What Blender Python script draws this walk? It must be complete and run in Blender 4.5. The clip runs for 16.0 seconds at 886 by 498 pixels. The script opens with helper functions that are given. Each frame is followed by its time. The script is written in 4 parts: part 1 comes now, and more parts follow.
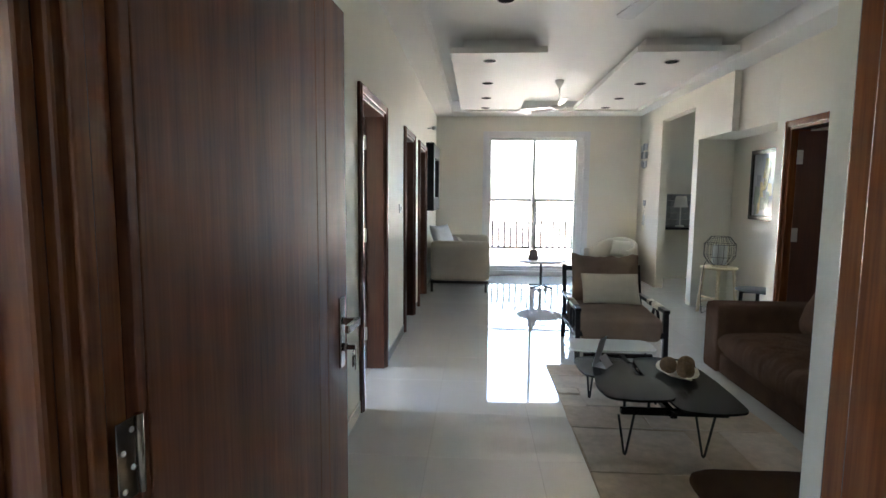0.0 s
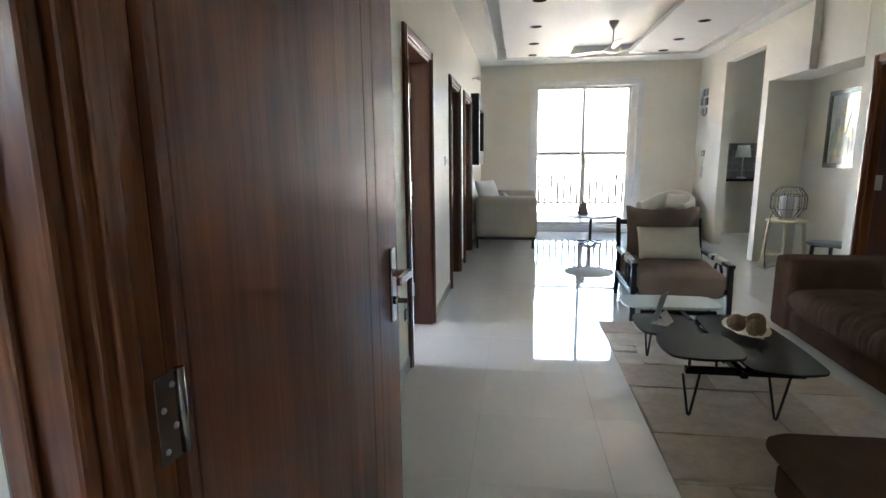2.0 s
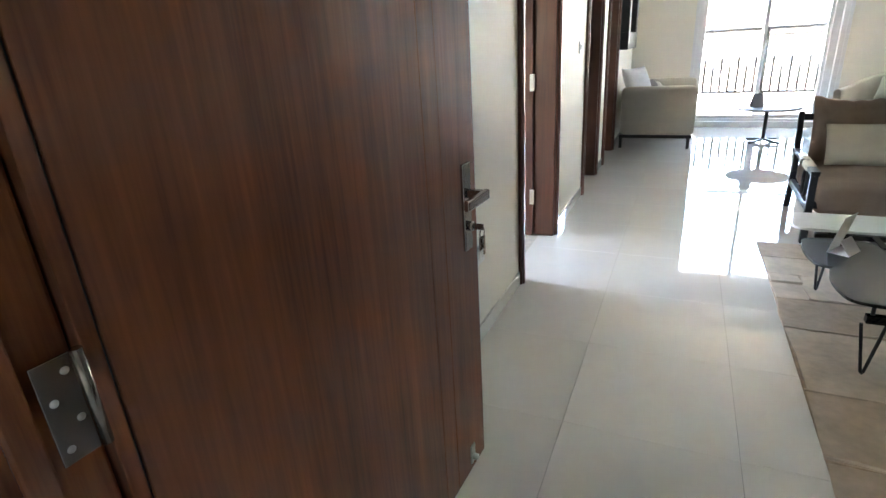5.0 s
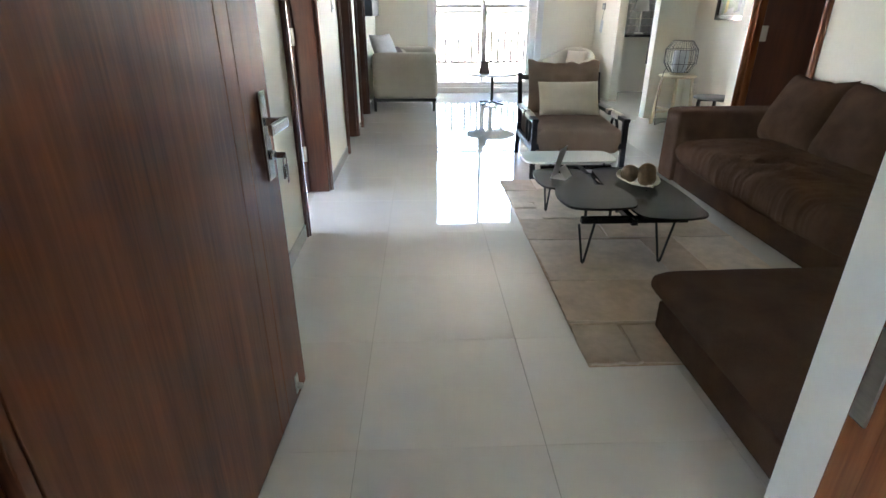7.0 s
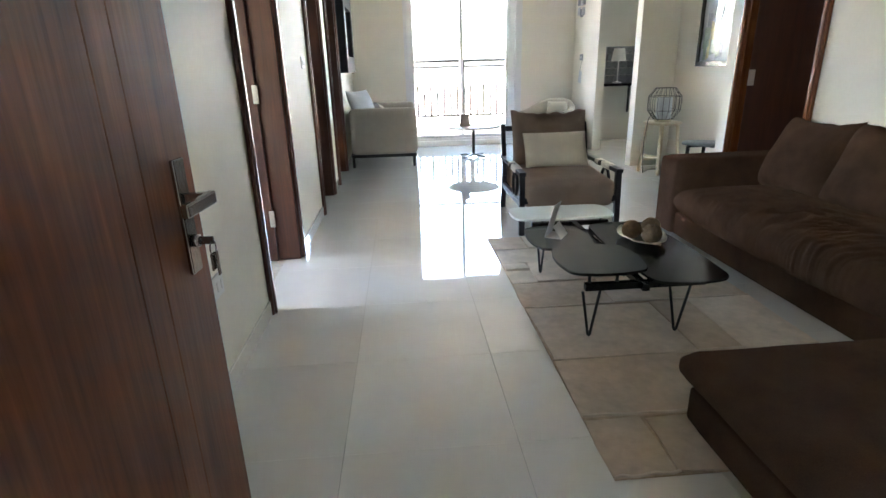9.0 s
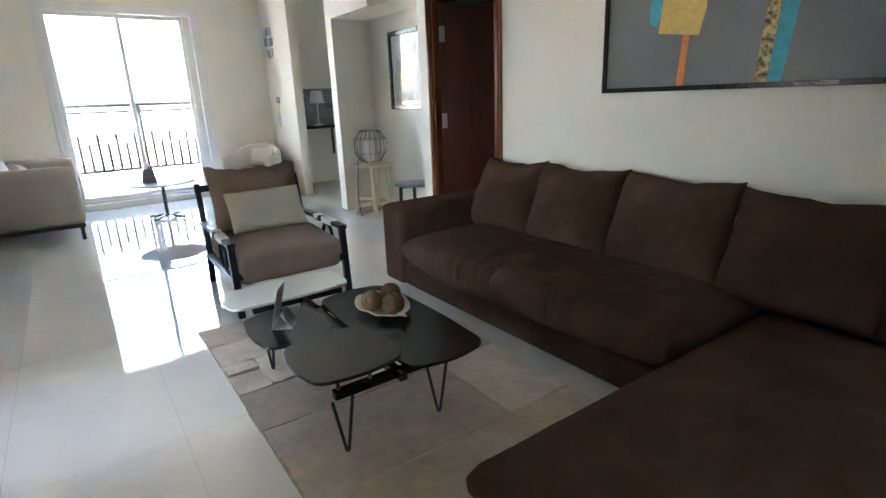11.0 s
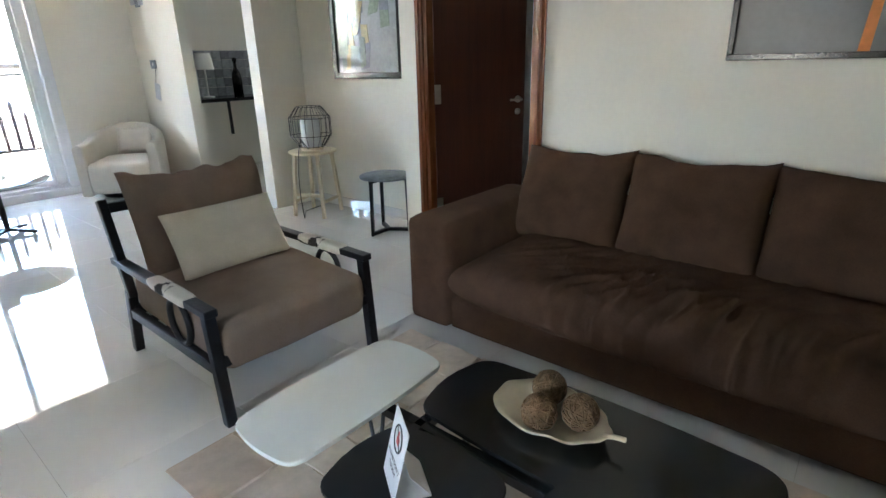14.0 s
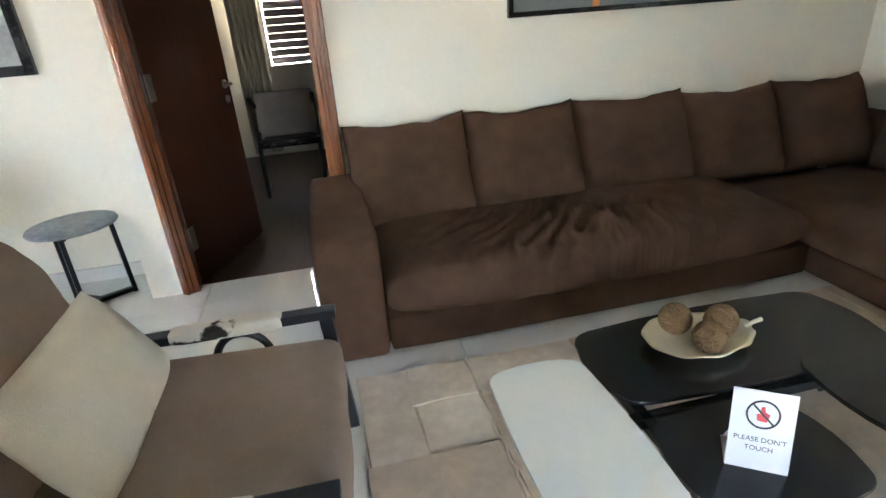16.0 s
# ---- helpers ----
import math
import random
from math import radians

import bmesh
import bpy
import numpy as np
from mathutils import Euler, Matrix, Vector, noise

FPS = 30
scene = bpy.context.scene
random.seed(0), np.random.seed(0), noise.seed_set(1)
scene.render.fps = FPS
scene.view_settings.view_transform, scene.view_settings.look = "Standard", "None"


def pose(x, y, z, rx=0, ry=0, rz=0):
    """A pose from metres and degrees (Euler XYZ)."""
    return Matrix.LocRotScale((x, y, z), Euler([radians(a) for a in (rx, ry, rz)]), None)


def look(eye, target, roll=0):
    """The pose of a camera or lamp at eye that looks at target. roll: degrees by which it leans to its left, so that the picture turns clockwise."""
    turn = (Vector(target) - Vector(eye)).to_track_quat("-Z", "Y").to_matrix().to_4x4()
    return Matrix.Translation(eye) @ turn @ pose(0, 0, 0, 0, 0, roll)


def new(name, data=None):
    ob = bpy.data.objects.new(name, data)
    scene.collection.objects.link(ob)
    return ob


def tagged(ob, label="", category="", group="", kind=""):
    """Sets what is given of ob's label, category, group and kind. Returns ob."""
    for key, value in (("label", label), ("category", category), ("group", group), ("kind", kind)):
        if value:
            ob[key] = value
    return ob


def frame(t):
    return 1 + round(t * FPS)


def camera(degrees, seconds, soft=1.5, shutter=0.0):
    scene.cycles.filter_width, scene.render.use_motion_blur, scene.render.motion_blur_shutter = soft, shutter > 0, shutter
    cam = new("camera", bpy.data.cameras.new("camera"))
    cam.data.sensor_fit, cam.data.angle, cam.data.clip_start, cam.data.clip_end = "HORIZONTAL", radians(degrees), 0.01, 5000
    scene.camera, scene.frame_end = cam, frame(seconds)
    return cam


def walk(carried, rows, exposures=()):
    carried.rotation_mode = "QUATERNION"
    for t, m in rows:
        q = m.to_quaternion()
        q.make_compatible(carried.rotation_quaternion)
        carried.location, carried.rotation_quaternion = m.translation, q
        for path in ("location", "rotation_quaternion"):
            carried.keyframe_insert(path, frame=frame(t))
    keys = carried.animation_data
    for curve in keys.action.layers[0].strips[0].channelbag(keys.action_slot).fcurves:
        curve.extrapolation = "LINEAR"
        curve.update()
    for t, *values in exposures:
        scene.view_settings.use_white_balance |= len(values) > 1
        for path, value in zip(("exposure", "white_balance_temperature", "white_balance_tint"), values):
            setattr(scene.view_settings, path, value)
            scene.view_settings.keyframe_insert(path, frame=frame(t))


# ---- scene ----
cam = camera(80.4, 16.0)
PATH = [
    (0, (0.749, -1.277, 1.419), (0.622, 0.709, 1.22), 0.5),
    (0.5, (0.749, -1.339, 1.368), (0.559, 0.626, 1.042), 0.4),
    (1, (0.752, -1.332, 1.378), (0.532, 0.621, 1.007), -0.1),
    (1.5, (0.735, -1.253, 1.394), (0.473, 0.695, 1.021), -0.7),
    (2, (0.692, -1.148, 1.365), (0.407, 0.799, 1.01), -0.6),
    (2.5, (0.675, -1.043, 1.361), (0.4, 0.902, 0.983), -0.6),
    (3, (0.761, -0.933, 1.4), (0.097, 0.94, 1.172), -4.0),
    (5.5, (0.81, -0.793, 1.348), (0.037, 0.866, 0.542), -4.1),
    (6, (0.711, -0.854, 1.317), (0.32, 0.912, 0.463), -2.3),
    (6.5, (0.67, -0.96, 1.243), (0.606, 0.861, 0.419), -0.3),
    (7, (0.72, -0.992, 1.259), (0.794, 0.829, 0.435), 0.0),
    (7.5, (0.755, -1.016, 1.235), (0.812, 0.82, 0.443), -0.7),
    (8, (0.744, -0.914, 1.219), (0.79, 0.922, 0.426), -0.9),
    (8.5, (0.728, -0.752, 1.223), (0.833, 1.108, 0.495), -0.7),
    (9, (0.752, -0.612, 1.224), (0.884, 1.275, 0.575), -1.6),
    (9.5, (0.804, -0.413, 1.274), (0.972, 1.488, 0.675), -3.3),
    (10, (0.87, -0.264, 1.255), (1.336, 1.598, 0.694), -3.7),
    (12.5, (0.95, 0.43, 1.359), (2.393, 1.678, 0.758), -0.8),
    (13, (0.927, 0.753, 1.329), (2.295, 2.086, 0.735), 0.1),
    (13.5, (0.868, 1.052, 1.318), (2.238, 2.372, 0.702), 0.1),
    (14, (0.868, 1.458, 1.297), (2.312, 2.668, 0.625), -1.3),
    (14.5, (0.775, 1.895, 1.308), (2.414, 2.805, 0.612), -1.9),
    (15, (0.698, 2.265, 1.328), (2.475, 2.826, 0.601), -2.1),
    (15.5, (0.778, 2.672, 1.302), (2.618, 2.86, 0.541), -3.2),
    (16, (0.836, 3.088, 1.315), (2.627, 2.727, 0.501), -4.3),
]
walk(cam, [(t, look(eye, target, roll)) for t, eye, target, roll in PATH],
     exposures=[(t, e, k, 12) for t, e, k in ((0.0, 5.15, 6300), (1.5, 5.2, 6300), (2.5, 5.5, 6300), (3.0, 5.55, 6350), (5.5, 6.15, 6400), (6.5, 6.0, 6350), (7.5, 5.85, 6400), (8.5, 5.85, 6350), (10.0, 5.6, 6200), (12.5, 6.1, 6100),
                                              (13.5, 5.7, 6100), (14.5, 5.8, 6200), (15.0, 6.25, 6350), (15.5, 6.3, 6450), (16.0, 6.3, 6400))])
# ---- light ----
world = bpy.data.worlds.new("world")
scene.world = world
world.use_nodes = True
wn = world.node_tree
sky = wn.nodes.new("ShaderNodeTexSky")
sky.sky_type = "NISHITA"
sky.sun_disc = False
sky.sun_elevation = radians(52)
sky.sun_rotation = radians(150)
sky.dust_density = 4.0
sky.air_density = 1.2
wn.links.new(sky.outputs[0], wn.nodes["Background"].inputs[0])
wn.nodes["Background"].inputs[1].default_value = 0.15
sun_data = bpy.data.lights.new("sun", "SUN")
sun_data.energy, sun_data.angle, sun_data.color = 4.0, radians(0.6), (1.0, 0.95, 0.87)
sun = new("sun", sun_data)
sun.matrix_world = look((4, -7, 14), (0, 0, 0))

# fill light added at an assumed, unseen side-room window opposite the sofa
ld = bpy.data.lights.new("side_room_fill", "AREA")
ld.shape, ld.size, ld.size_y, ld.energy, ld.color = "RECTANGLE", 2.0, 1.5, 1.35, (1.0, 0.97, 0.93)
new("side_room_fill", ld).matrix_world = look((-3.18, 2.3, 1.25), (0, 2.5, 0.95))

# fill light added in the lobby, unseen behind the start of the walk
ld = bpy.data.lights.new("lobby_fill", "AREA")
ld.shape, ld.size, ld.size_y, ld.energy, ld.color = "RECTANGLE", 3.2, 1.4, 0.08, (0.96, 0.97, 1.0)
new("lobby_fill", ld).matrix_world = look((1.4, -3.18, 1.65), (1.4, 0, 1.2))

# fill light added round the corner to brighten the kitchen; no window is built
ld = bpy.data.lights.new("kitchen_fill", "AREA")
ld.shape, ld.size, ld.size_y, ld.energy, ld.color = "RECTANGLE", 1.0, 1.1, 0.08, (0.96, 0.98, 1.0)
new("kitchen_fill", ld).matrix_world = look((6.18, 6.8, 1.6), (4.0, 7.2, 1.2))

# ---- plan ----
YW = 8.3        # window wall, room side
XR = 3.68       # wall behind the sofa
XP = 3.60       # face of the pier and of the kitchen wall
YS = -0.30      # entry wall, room side
YO = -0.62      # entry wall, corridor side
ZC = 3.02       # ceiling
ZD = 2.85       # dropped border and panels


# ---- materials ----
def mat(name, colour, rough=0.5, vary=0.12, scale=6.0, bump=0.0, bump_scale=60.0, metal=0.0, coat=0.0, stretch=(1, 1, 1), second=None, spread=(0.35, 0.65), island=0.0, sheen=0.0, fine=40.0, coat_rough=0.08, spec=0.5, nap=0.0):
    m = bpy.data.materials.new(name)
    m.use_nodes = True
    nt = m.node_tree
    b = nt.nodes["Principled BSDF"]
    b.inputs["Roughness"].default_value = rough
    b.inputs["Metallic"].default_value = metal
    b.inputs["Specular IOR Level"].default_value = spec
    b.inputs["Diffuse Roughness"].default_value = nap
    b.inputs["Coat Weight"].default_value = coat
    b.inputs["Coat Roughness"].default_value = coat_rough
    b.inputs["Sheen Weight"].default_value = sheen
    b.inputs["Sheen Roughness"].default_value = 0.45
    b.inputs["Sheen Tint"].default_value = (*[min(1.0, c ** 0.4) for c in colour], 1)
    tc = nt.nodes.new("ShaderNodeTexCoord")
    mp = nt.nodes.new("ShaderNodeMapping")
    mp.inputs["Scale"].default_value = stretch
    nt.links.new(tc.outputs["Object"], mp.inputs[0])
    n1 = nt.nodes.new("ShaderNodeTexNoise")
    n1.inputs["Scale"].default_value = scale
    n1.inputs["Detail"].default_value = 6
    n1.inputs["Roughness"].default_value = 0.6
    n2 = nt.nodes.new("ShaderNodeTexNoise")
    n2.inputs["Scale"].default_value = fine
    n2.inputs["Detail"].default_value = 3
    for n in (n1, n2):
        nt.links.new(mp.outputs[0], n.inputs["Vector"])
    mixn = nt.nodes.new("ShaderNodeMath")
    mixn.operation = "MULTIPLY_ADD"
    mixn.inputs[1].default_value = 0.35
    nt.links.new(n2.outputs[0], mixn.inputs[0])
    sc = nt.nodes.new("ShaderNodeMath")
    sc.operation = "MULTIPLY"
    sc.inputs[1].default_value = 0.65
    nt.links.new(n1.outputs[0], sc.inputs[0])
    nt.links.new(sc.outputs[0], mixn.inputs[2])
    ramp = nt.nodes.new("ShaderNodeValToRGB")
    lo = second or tuple(c * (1 - vary) for c in colour)
    hi = colour if second else tuple(min(1, c * (1 + vary)) for c in colour)
    ramp.color_ramp.elements[0].position, ramp.color_ramp.elements[1].position = spread
    ramp.color_ramp.elements[0].color, ramp.color_ramp.elements[1].color = (*lo, 1), (*hi, 1)
    nt.links.new(mixn.outputs[0], ramp.inputs[0])
    out = ramp.outputs[0]
    if island:
        oi = nt.nodes.new("ShaderNodeObjectInfo")
        mr = nt.nodes.new("ShaderNodeMapRange")
        mr.inputs["To Min"].default_value, mr.inputs["To Max"].default_value = 1 - island, 1 + island
        nt.links.new(oi.outputs["Random"], mr.inputs[0])
        hs = nt.nodes.new("ShaderNodeHueSaturation")
        nt.links.new(mr.outputs[0], hs.inputs["Value"])
        nt.links.new(out, hs.inputs["Color"])
        out = hs.outputs[0]
    nt.links.new(out, b.inputs["Base Color"])
    if bump:
        n3 = nt.nodes.new("ShaderNodeTexNoise")
        n3.inputs["Scale"].default_value = bump_scale
        n3.inputs["Detail"].default_value = 4
        nt.links.new(mp.outputs[0], n3.inputs["Vector"])
        bp = nt.nodes.new("ShaderNodeBump")
        bp.inputs["Strength"].default_value = bump
        bp.inputs["Distance"].default_value = 0.01
        nt.links.new(n3.outputs[0], bp.inputs["Height"])
        nt.links.new(bp.outputs[0], b.inputs["Normal"])
    return m


M_WALL = mat("wall_paint", (0.85, 0.81, 0.70), 0.55, 0.03, 1.5, 0.06, 90)
# wall paint with the bedroom's dimness put into its colour
M_DIMROOM = mat("shaded_wall_paint", (0.40, 0.36, 0.31), 0.6, 0.05, 1.5)
M_CEIL = mat("ceiling_paint", (0.88, 0.87, 0.83), 0.6, 0.02, 1.5, 0.03, 80)
M_TILE = mat("floor_tile", (0.84, 0.825, 0.775), 0.035, 0.10, 2.2, coat=0.8, coat_rough=0.025, second=(0.79, 0.77, 0.72), spread=(0.3, 0.7), island=0.02, fine=14)
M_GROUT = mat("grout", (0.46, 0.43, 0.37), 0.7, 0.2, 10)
# darker copy of the door wood; the shade on inner leaves is in its colour
M_SHADEDWOOD = mat("shaded_door_wood", (0.095, 0.028, 0.014), 0.45, 0.2, 3, 0.06, 24, coat=0.3, coat_rough=0.25, stretch=(5, 5, 0.25), second=(0.05, 0.015, 0.009), spread=(0.3, 0.7), fine=24)
M_WOOD = mat("stained_wood", (0.255, 0.086, 0.034), 0.5, 0.2, 2.6, 0.08, 24, coat=0.6, coat_rough=0.19, spec=0.2, stretch=(5, 5, 0.22), second=(0.105, 0.034, 0.016), spread=(0.32, 0.68), fine=22)
M_JAMB = mat("jamb_wood", (0.150, 0.044, 0.020), 0.4, 0.2, 4, 0.06, 24, coat=0.4, coat_rough=0.15, stretch=(5, 5, 0.25), second=(0.070, 0.021, 0.011), spread=(0.3, 0.7), fine=24)
M_FRAME = mat("frame_wood", (0.28, 0.092, 0.032), 0.26, 0.2, 6, 0.06, 24, coat=0.3, stretch=(5, 5, 0.25), second=(0.120, 0.037, 0.015), spread=(0.3, 0.7), fine=30)
M_DARKWOOD = mat("dark_floor_wood", (0.10, 0.05, 0.03), 0.4, 0.2, 6, stretch=(1, 8, 1), second=(0.06, 0.03, 0.02))
M_STEEL = mat("brushed_steel", (0.55, 0.53, 0.50), 0.32, 0.08, 20, 0.05, 120, metal=1.0, stretch=(1, 1, 8))
M_BLACK = mat("black_lacquer", (0.012, 0.013, 0.014), 0.22, 0.3, 8, fine=90)
M_BLACKFRAME = mat("black_stained_ash", (0.012, 0.014, 0.018), 0.38, 0.35, 14, 0.1, 60, stretch=(1, 1, 1))
M_CAGE = mat("grey_wire", (0.05, 0.05, 0.05), 0.4, 0.2, 30)
M_WIRE = mat("black_wire", (0.015, 0.015, 0.015), 0.4, 0.2, 30)
M_BROWN = mat("brown_fabric", (0.102, 0.056, 0.035), 1.0, 0.24, 5, 0.5, 420, fine=260, spec=0.08, nap=1.0)
M_TAUPE = mat("taupe_fabric", (0.31, 0.235, 0.182), 1.0, 0.14, 5, 0.35, 420, fine=260, spec=0.1, nap=1.0)
M_CREAM = mat("cream_fabric", (0.72, 0.68, 0.58), 0.9, 0.07, 7, 0.3, 300, fine=200, spec=0.2, nap=0.8)
M_BEIGE = mat("beige_upholstery", (0.50, 0.46, 0.38), 0.85, 0.06, 7, 0.3, 300, sheen=0.2, fine=200)
M_PALE = mat("pale_upholstery", (0.66, 0.61, 0.52), 0.85, 0.06, 7, 0.3, 300, sheen=0.2, fine=200)
M_GREY = mat("grey_fabric", (0.22, 0.19, 0.18), 0.85, 0.1, 7, 0.3, 300)
M_BLUEGREY = mat("pale_blue_fabric", (0.60, 0.62, 0.64), 0.85, 0.08, 9, 0.3, 300)
M_HIDE = mat("cowhide", (0.70, 0.65, 0.56), 0.8, 0.2, 3, 0.6, 250, second=(0.02, 0.015, 0.012), spread=(0.44, 0.46), fine=8)
M_RUG = mat("hide_rug", (0.56, 0.45, 0.34), 0.7, 0.16, 5, 0.9, 9, island=0.04, fine=25)
M_RUGPALE = mat("pale_hide_rug", (0.65, 0.555, 0.45), 0.7, 0.16, 5, 0.9, 9, island=0.04, fine=25)
M_RUGSEAM = mat("rug_seam", (0.46, 0.36, 0.26), 0.85, 0.2, 20)
M_WHITEGLASS = mat("white_glass", (0.80, 0.83, 0.78), 0.08, 0.02, 3)
M_UNDER = mat("shaded_underside", (0.22, 0.26, 0.29), 0.6, 0.08, 6)
M_WHITE = mat("white_upvc", (0.80, 0.80, 0.79), 0.35, 0.03, 4)
M_PLASTIC = mat("white_plastic", (0.86, 0.86, 0.83), 0.4, 0.03, 10)
M_SATIN = mat("polished_steel", (0.30, 0.27, 0.24), 0.22, 0.10, 20, metal=1.0)
M_BIRCH = mat("birch_wood", (0.70, 0.60, 0.42), 0.5, 0.1, 8, 0.05, 40, stretch=(4, 4, 0.6))
M_RATTAN = mat("rattan", (0.25, 0.155, 0.075), 0.6, 0.3, 30, 0.5, 120, fine=90)
M_BOWL = mat("cream_ceramic", (0.74, 0.67, 0.50), 0.35, 0.06, 14, 0.1, 60)
M_PAPER = mat("paper", (0.70, 0.70, 0.71), 0.6, 0.02, 10)
M_RED = mat("red_print", (0.6, 0.06, 0.07), 0.6, 0.05, 10)
M_INK = mat("dark_print", (0.03, 0.03, 0.04), 0.6, 0.05, 10)
M_STONE = mat("black_granite", (0.02, 0.02, 0.022), 0.15, 0.5, 60)
M_TILEGREY = mat("backsplash_tile", (0.34, 0.35, 0.36), 0.25, 0.25, 14, island=0.25, fine=60)
M_GREYART = mat("grey_canvas", (0.17, 0.18, 0.18), 0.35, 0.08, 3, 0.05, 200)
M_YELLOW = mat("yellow_paint", (0.75, 0.52, 0.14), 0.5, 0.15, 14)
M_ORANGE = mat("orange_paint", (0.72, 0.25, 0.06), 0.5, 0.15, 14)
M_TEAL = mat("turquoise_paint", (0.05, 0.38, 0.50), 0.5, 0.2, 18)
M_MOTTLE = mat("mottled_paint", (0.55, 0.42, 0.16), 0.5, 0.3, 22, second=(0.05, 0.04, 0.03), spread=(0.42, 0.55))
M_ARTPALE = mat("pale_painting", (0.34, 0.36, 0.35), 0.4, 0.2, 5, coat=1.0, coat_rough=0.02)
M_ARTSLATE = mat("slate_print", (0.19, 0.21, 0.22), 0.4, 0.3, 10, coat=1.0, coat_rough=0.02)
M_ARTYEL = mat("ochre_painting", (0.44, 0.36, 0.14), 0.4, 0.3, 10, coat=1.0, coat_rough=0.02)
M_ARTGRN = mat("sage_painting", (0.20, 0.26, 0.18), 0.4, 0.3, 10, coat=1.0, coat_rough=0.02)
M_ARTGREY = mat("slate_painting", (0.24, 0.27, 0.29), 0.4, 0.3, 10)
M_CONC = mat("balcony_plaster", (0.62, 0.58, 0.54), 0.7, 0.08, 5, 0.1, 60)
M_TERRA = mat("balcony_tile", (0.42, 0.28, 0.23), 0.6, 0.12, 8)
M_GROUND = mat("pale_ground", (0.42, 0.37, 0.30), 0.95, 0.25, 0.05, fine=0.6)
M_FAR = mat("far_render", (0.62, 0.58, 0.52), 0.9, 0.12, 0.2)
M_FARWIN = mat("far_window", (0.12, 0.16, 0.18), 0.3, 0.2, 0.5)
M_LAMPHOLE = mat("lamp_recess", (0.02, 0.02, 0.02), 0.95, 0.3, 20, spec=0.05)
M_FAN = mat("fan_enamel", (0.72, 0.71, 0.67), 0.35, 0.03, 10)


def glass_mat(name, colour=(1, 1, 1), rough=0.0):
    m = bpy.data.materials.new(name)
    m.use_nodes = True
    b = m.node_tree.nodes["Principled BSDF"]
    b.inputs["Base Color"].default_value = (*colour, 1)
    b.inputs["Transmission Weight"].default_value = 1.0
    b.inputs["Roughness"].default_value = rough
    b.inputs["IOR"].default_value = 1.45
    return m


M_GLASS = glass_mat("clear_glass")
M_SMOKE = glass_mat("smoked_glass", (0.62, 0.64, 0.66))
M_FROST = mat("frosted_glass", (0.66, 0.68, 0.70), 0.3, 0.04, 6)
M_MIRROR = mat("dark_mirror", (0.35, 0.36, 0.37), 0.06, 0.03, 3, metal=1.0)


# ---- mesh helpers ----
def bx(bm, x0, x1, y0, y1, z0, z1):
    v = [bm.verts.new(p) for p in ((x0, y0, z0), (x1, y0, z0), (x1, y1, z0), (x0, y1, z0), (x0, y0, z1), (x1, y0, z1), (x1, y1, z1), (x0, y1, z1))]
    for f in ((0, 3, 2, 1), (4, 5, 6, 7), (0, 1, 5, 4), (1, 2, 6, 5), (2, 3, 7, 6), (3, 0, 4, 7)):
        bm.faces.new([v[k] for k in f])
    return bm


def box(x0, x1, y0, y1, z0, z1, bevel=0.0, seg=2):
    bm = bx(bmesh.new(), x0, x1, y0, y1, z0, z1)
    if bevel:
        bmesh.ops.bevel(bm, geom=bm.edges[:], offset=bevel, segments=seg, affect="EDGES", profile=0.5)
    return bm


def soft_box(w, d, h, r, n=10, puff=0.0, wrinkle=0.0, seed=0.0, wscale=5.0, dent=0.0, folds=0.0):
    """An upholstered block, centred in x and y and resting on z = 0."""
    bm = bmesh.new()
    bmesh.ops.create_cube(bm, size=2)
    bmesh.ops.subdivide_edges(bm, edges=bm.edges[:], cuts=n, use_grid_fill=True)
    half = Vector((w / 2, d / 2, h / 2))
    for v in bm.verts:
        u = v.co.copy()
        # crowd the rows towards the edges
        for k in range(3):
            u[k] = math.copysign(abs(u[k]) ** (0.75 if n < 20 else 1.0), u[k])
        p = Vector((u.x * half.x, u.y * half.y, u.z * half.z))
        core = Vector([max(-(half[k] - r), min(half[k] - r, p[k])) for k in range(3)])
        off = p - core
        if off.length > 1e-6:
            p = core + off.normalized() * r * min(1.0, max(abs(off.x), abs(off.y), abs(off.z)) / r * 1.0 if r else 1)
        if puff:
            p.z += puff * (1 - u.x ** 2) * (1 - u.y ** 2) * (1 if u.z > 0 else -0.3)
            p.x += 0.5 * puff * u.x * (1 - u.z ** 2)
            p.y += 0.5 * puff * u.y * (1 - u.z ** 2)
        if wrinkle:
            q = Vector((p.x * wscale, p.y * wscale * 0.35, p.z * wscale * 0.5 + seed))
            p += p.normalized() * wrinkle * (noise.noise(q) + 0.4 * noise.noise(q * 2.7))
        if folds and u.z > -0.3:
            q = Vector((p.y * 7.0 + p.x * 3.0, p.x * 1.4 + 0.5 * p.y, seed))
            ridge = max(0.0, 1 - 2.6 * abs(noise.noise(q) + 0.35 * noise.noise(q * 2.1)))
            where = math.exp(-((u.x + 0.45) / 0.55) ** 2) * (1 - abs(u.y) ** 3) * (0.35 + 0.65 * math.exp(-((u.y - 0.05) / 0.45) ** 2))
            p += Vector((-0.5, 0, 1)) * folds * ridge ** 2 * where
        if dent:
            p.z -= dent * max(0.0, 1 - (u.x ** 2 + u.y ** 2) * 2) * (1 if u.z > 0 else 0)
        v.co = p + Vector((0, 0, half.z))
    for f in bm.faces:
        f.smooth = True
    return bm


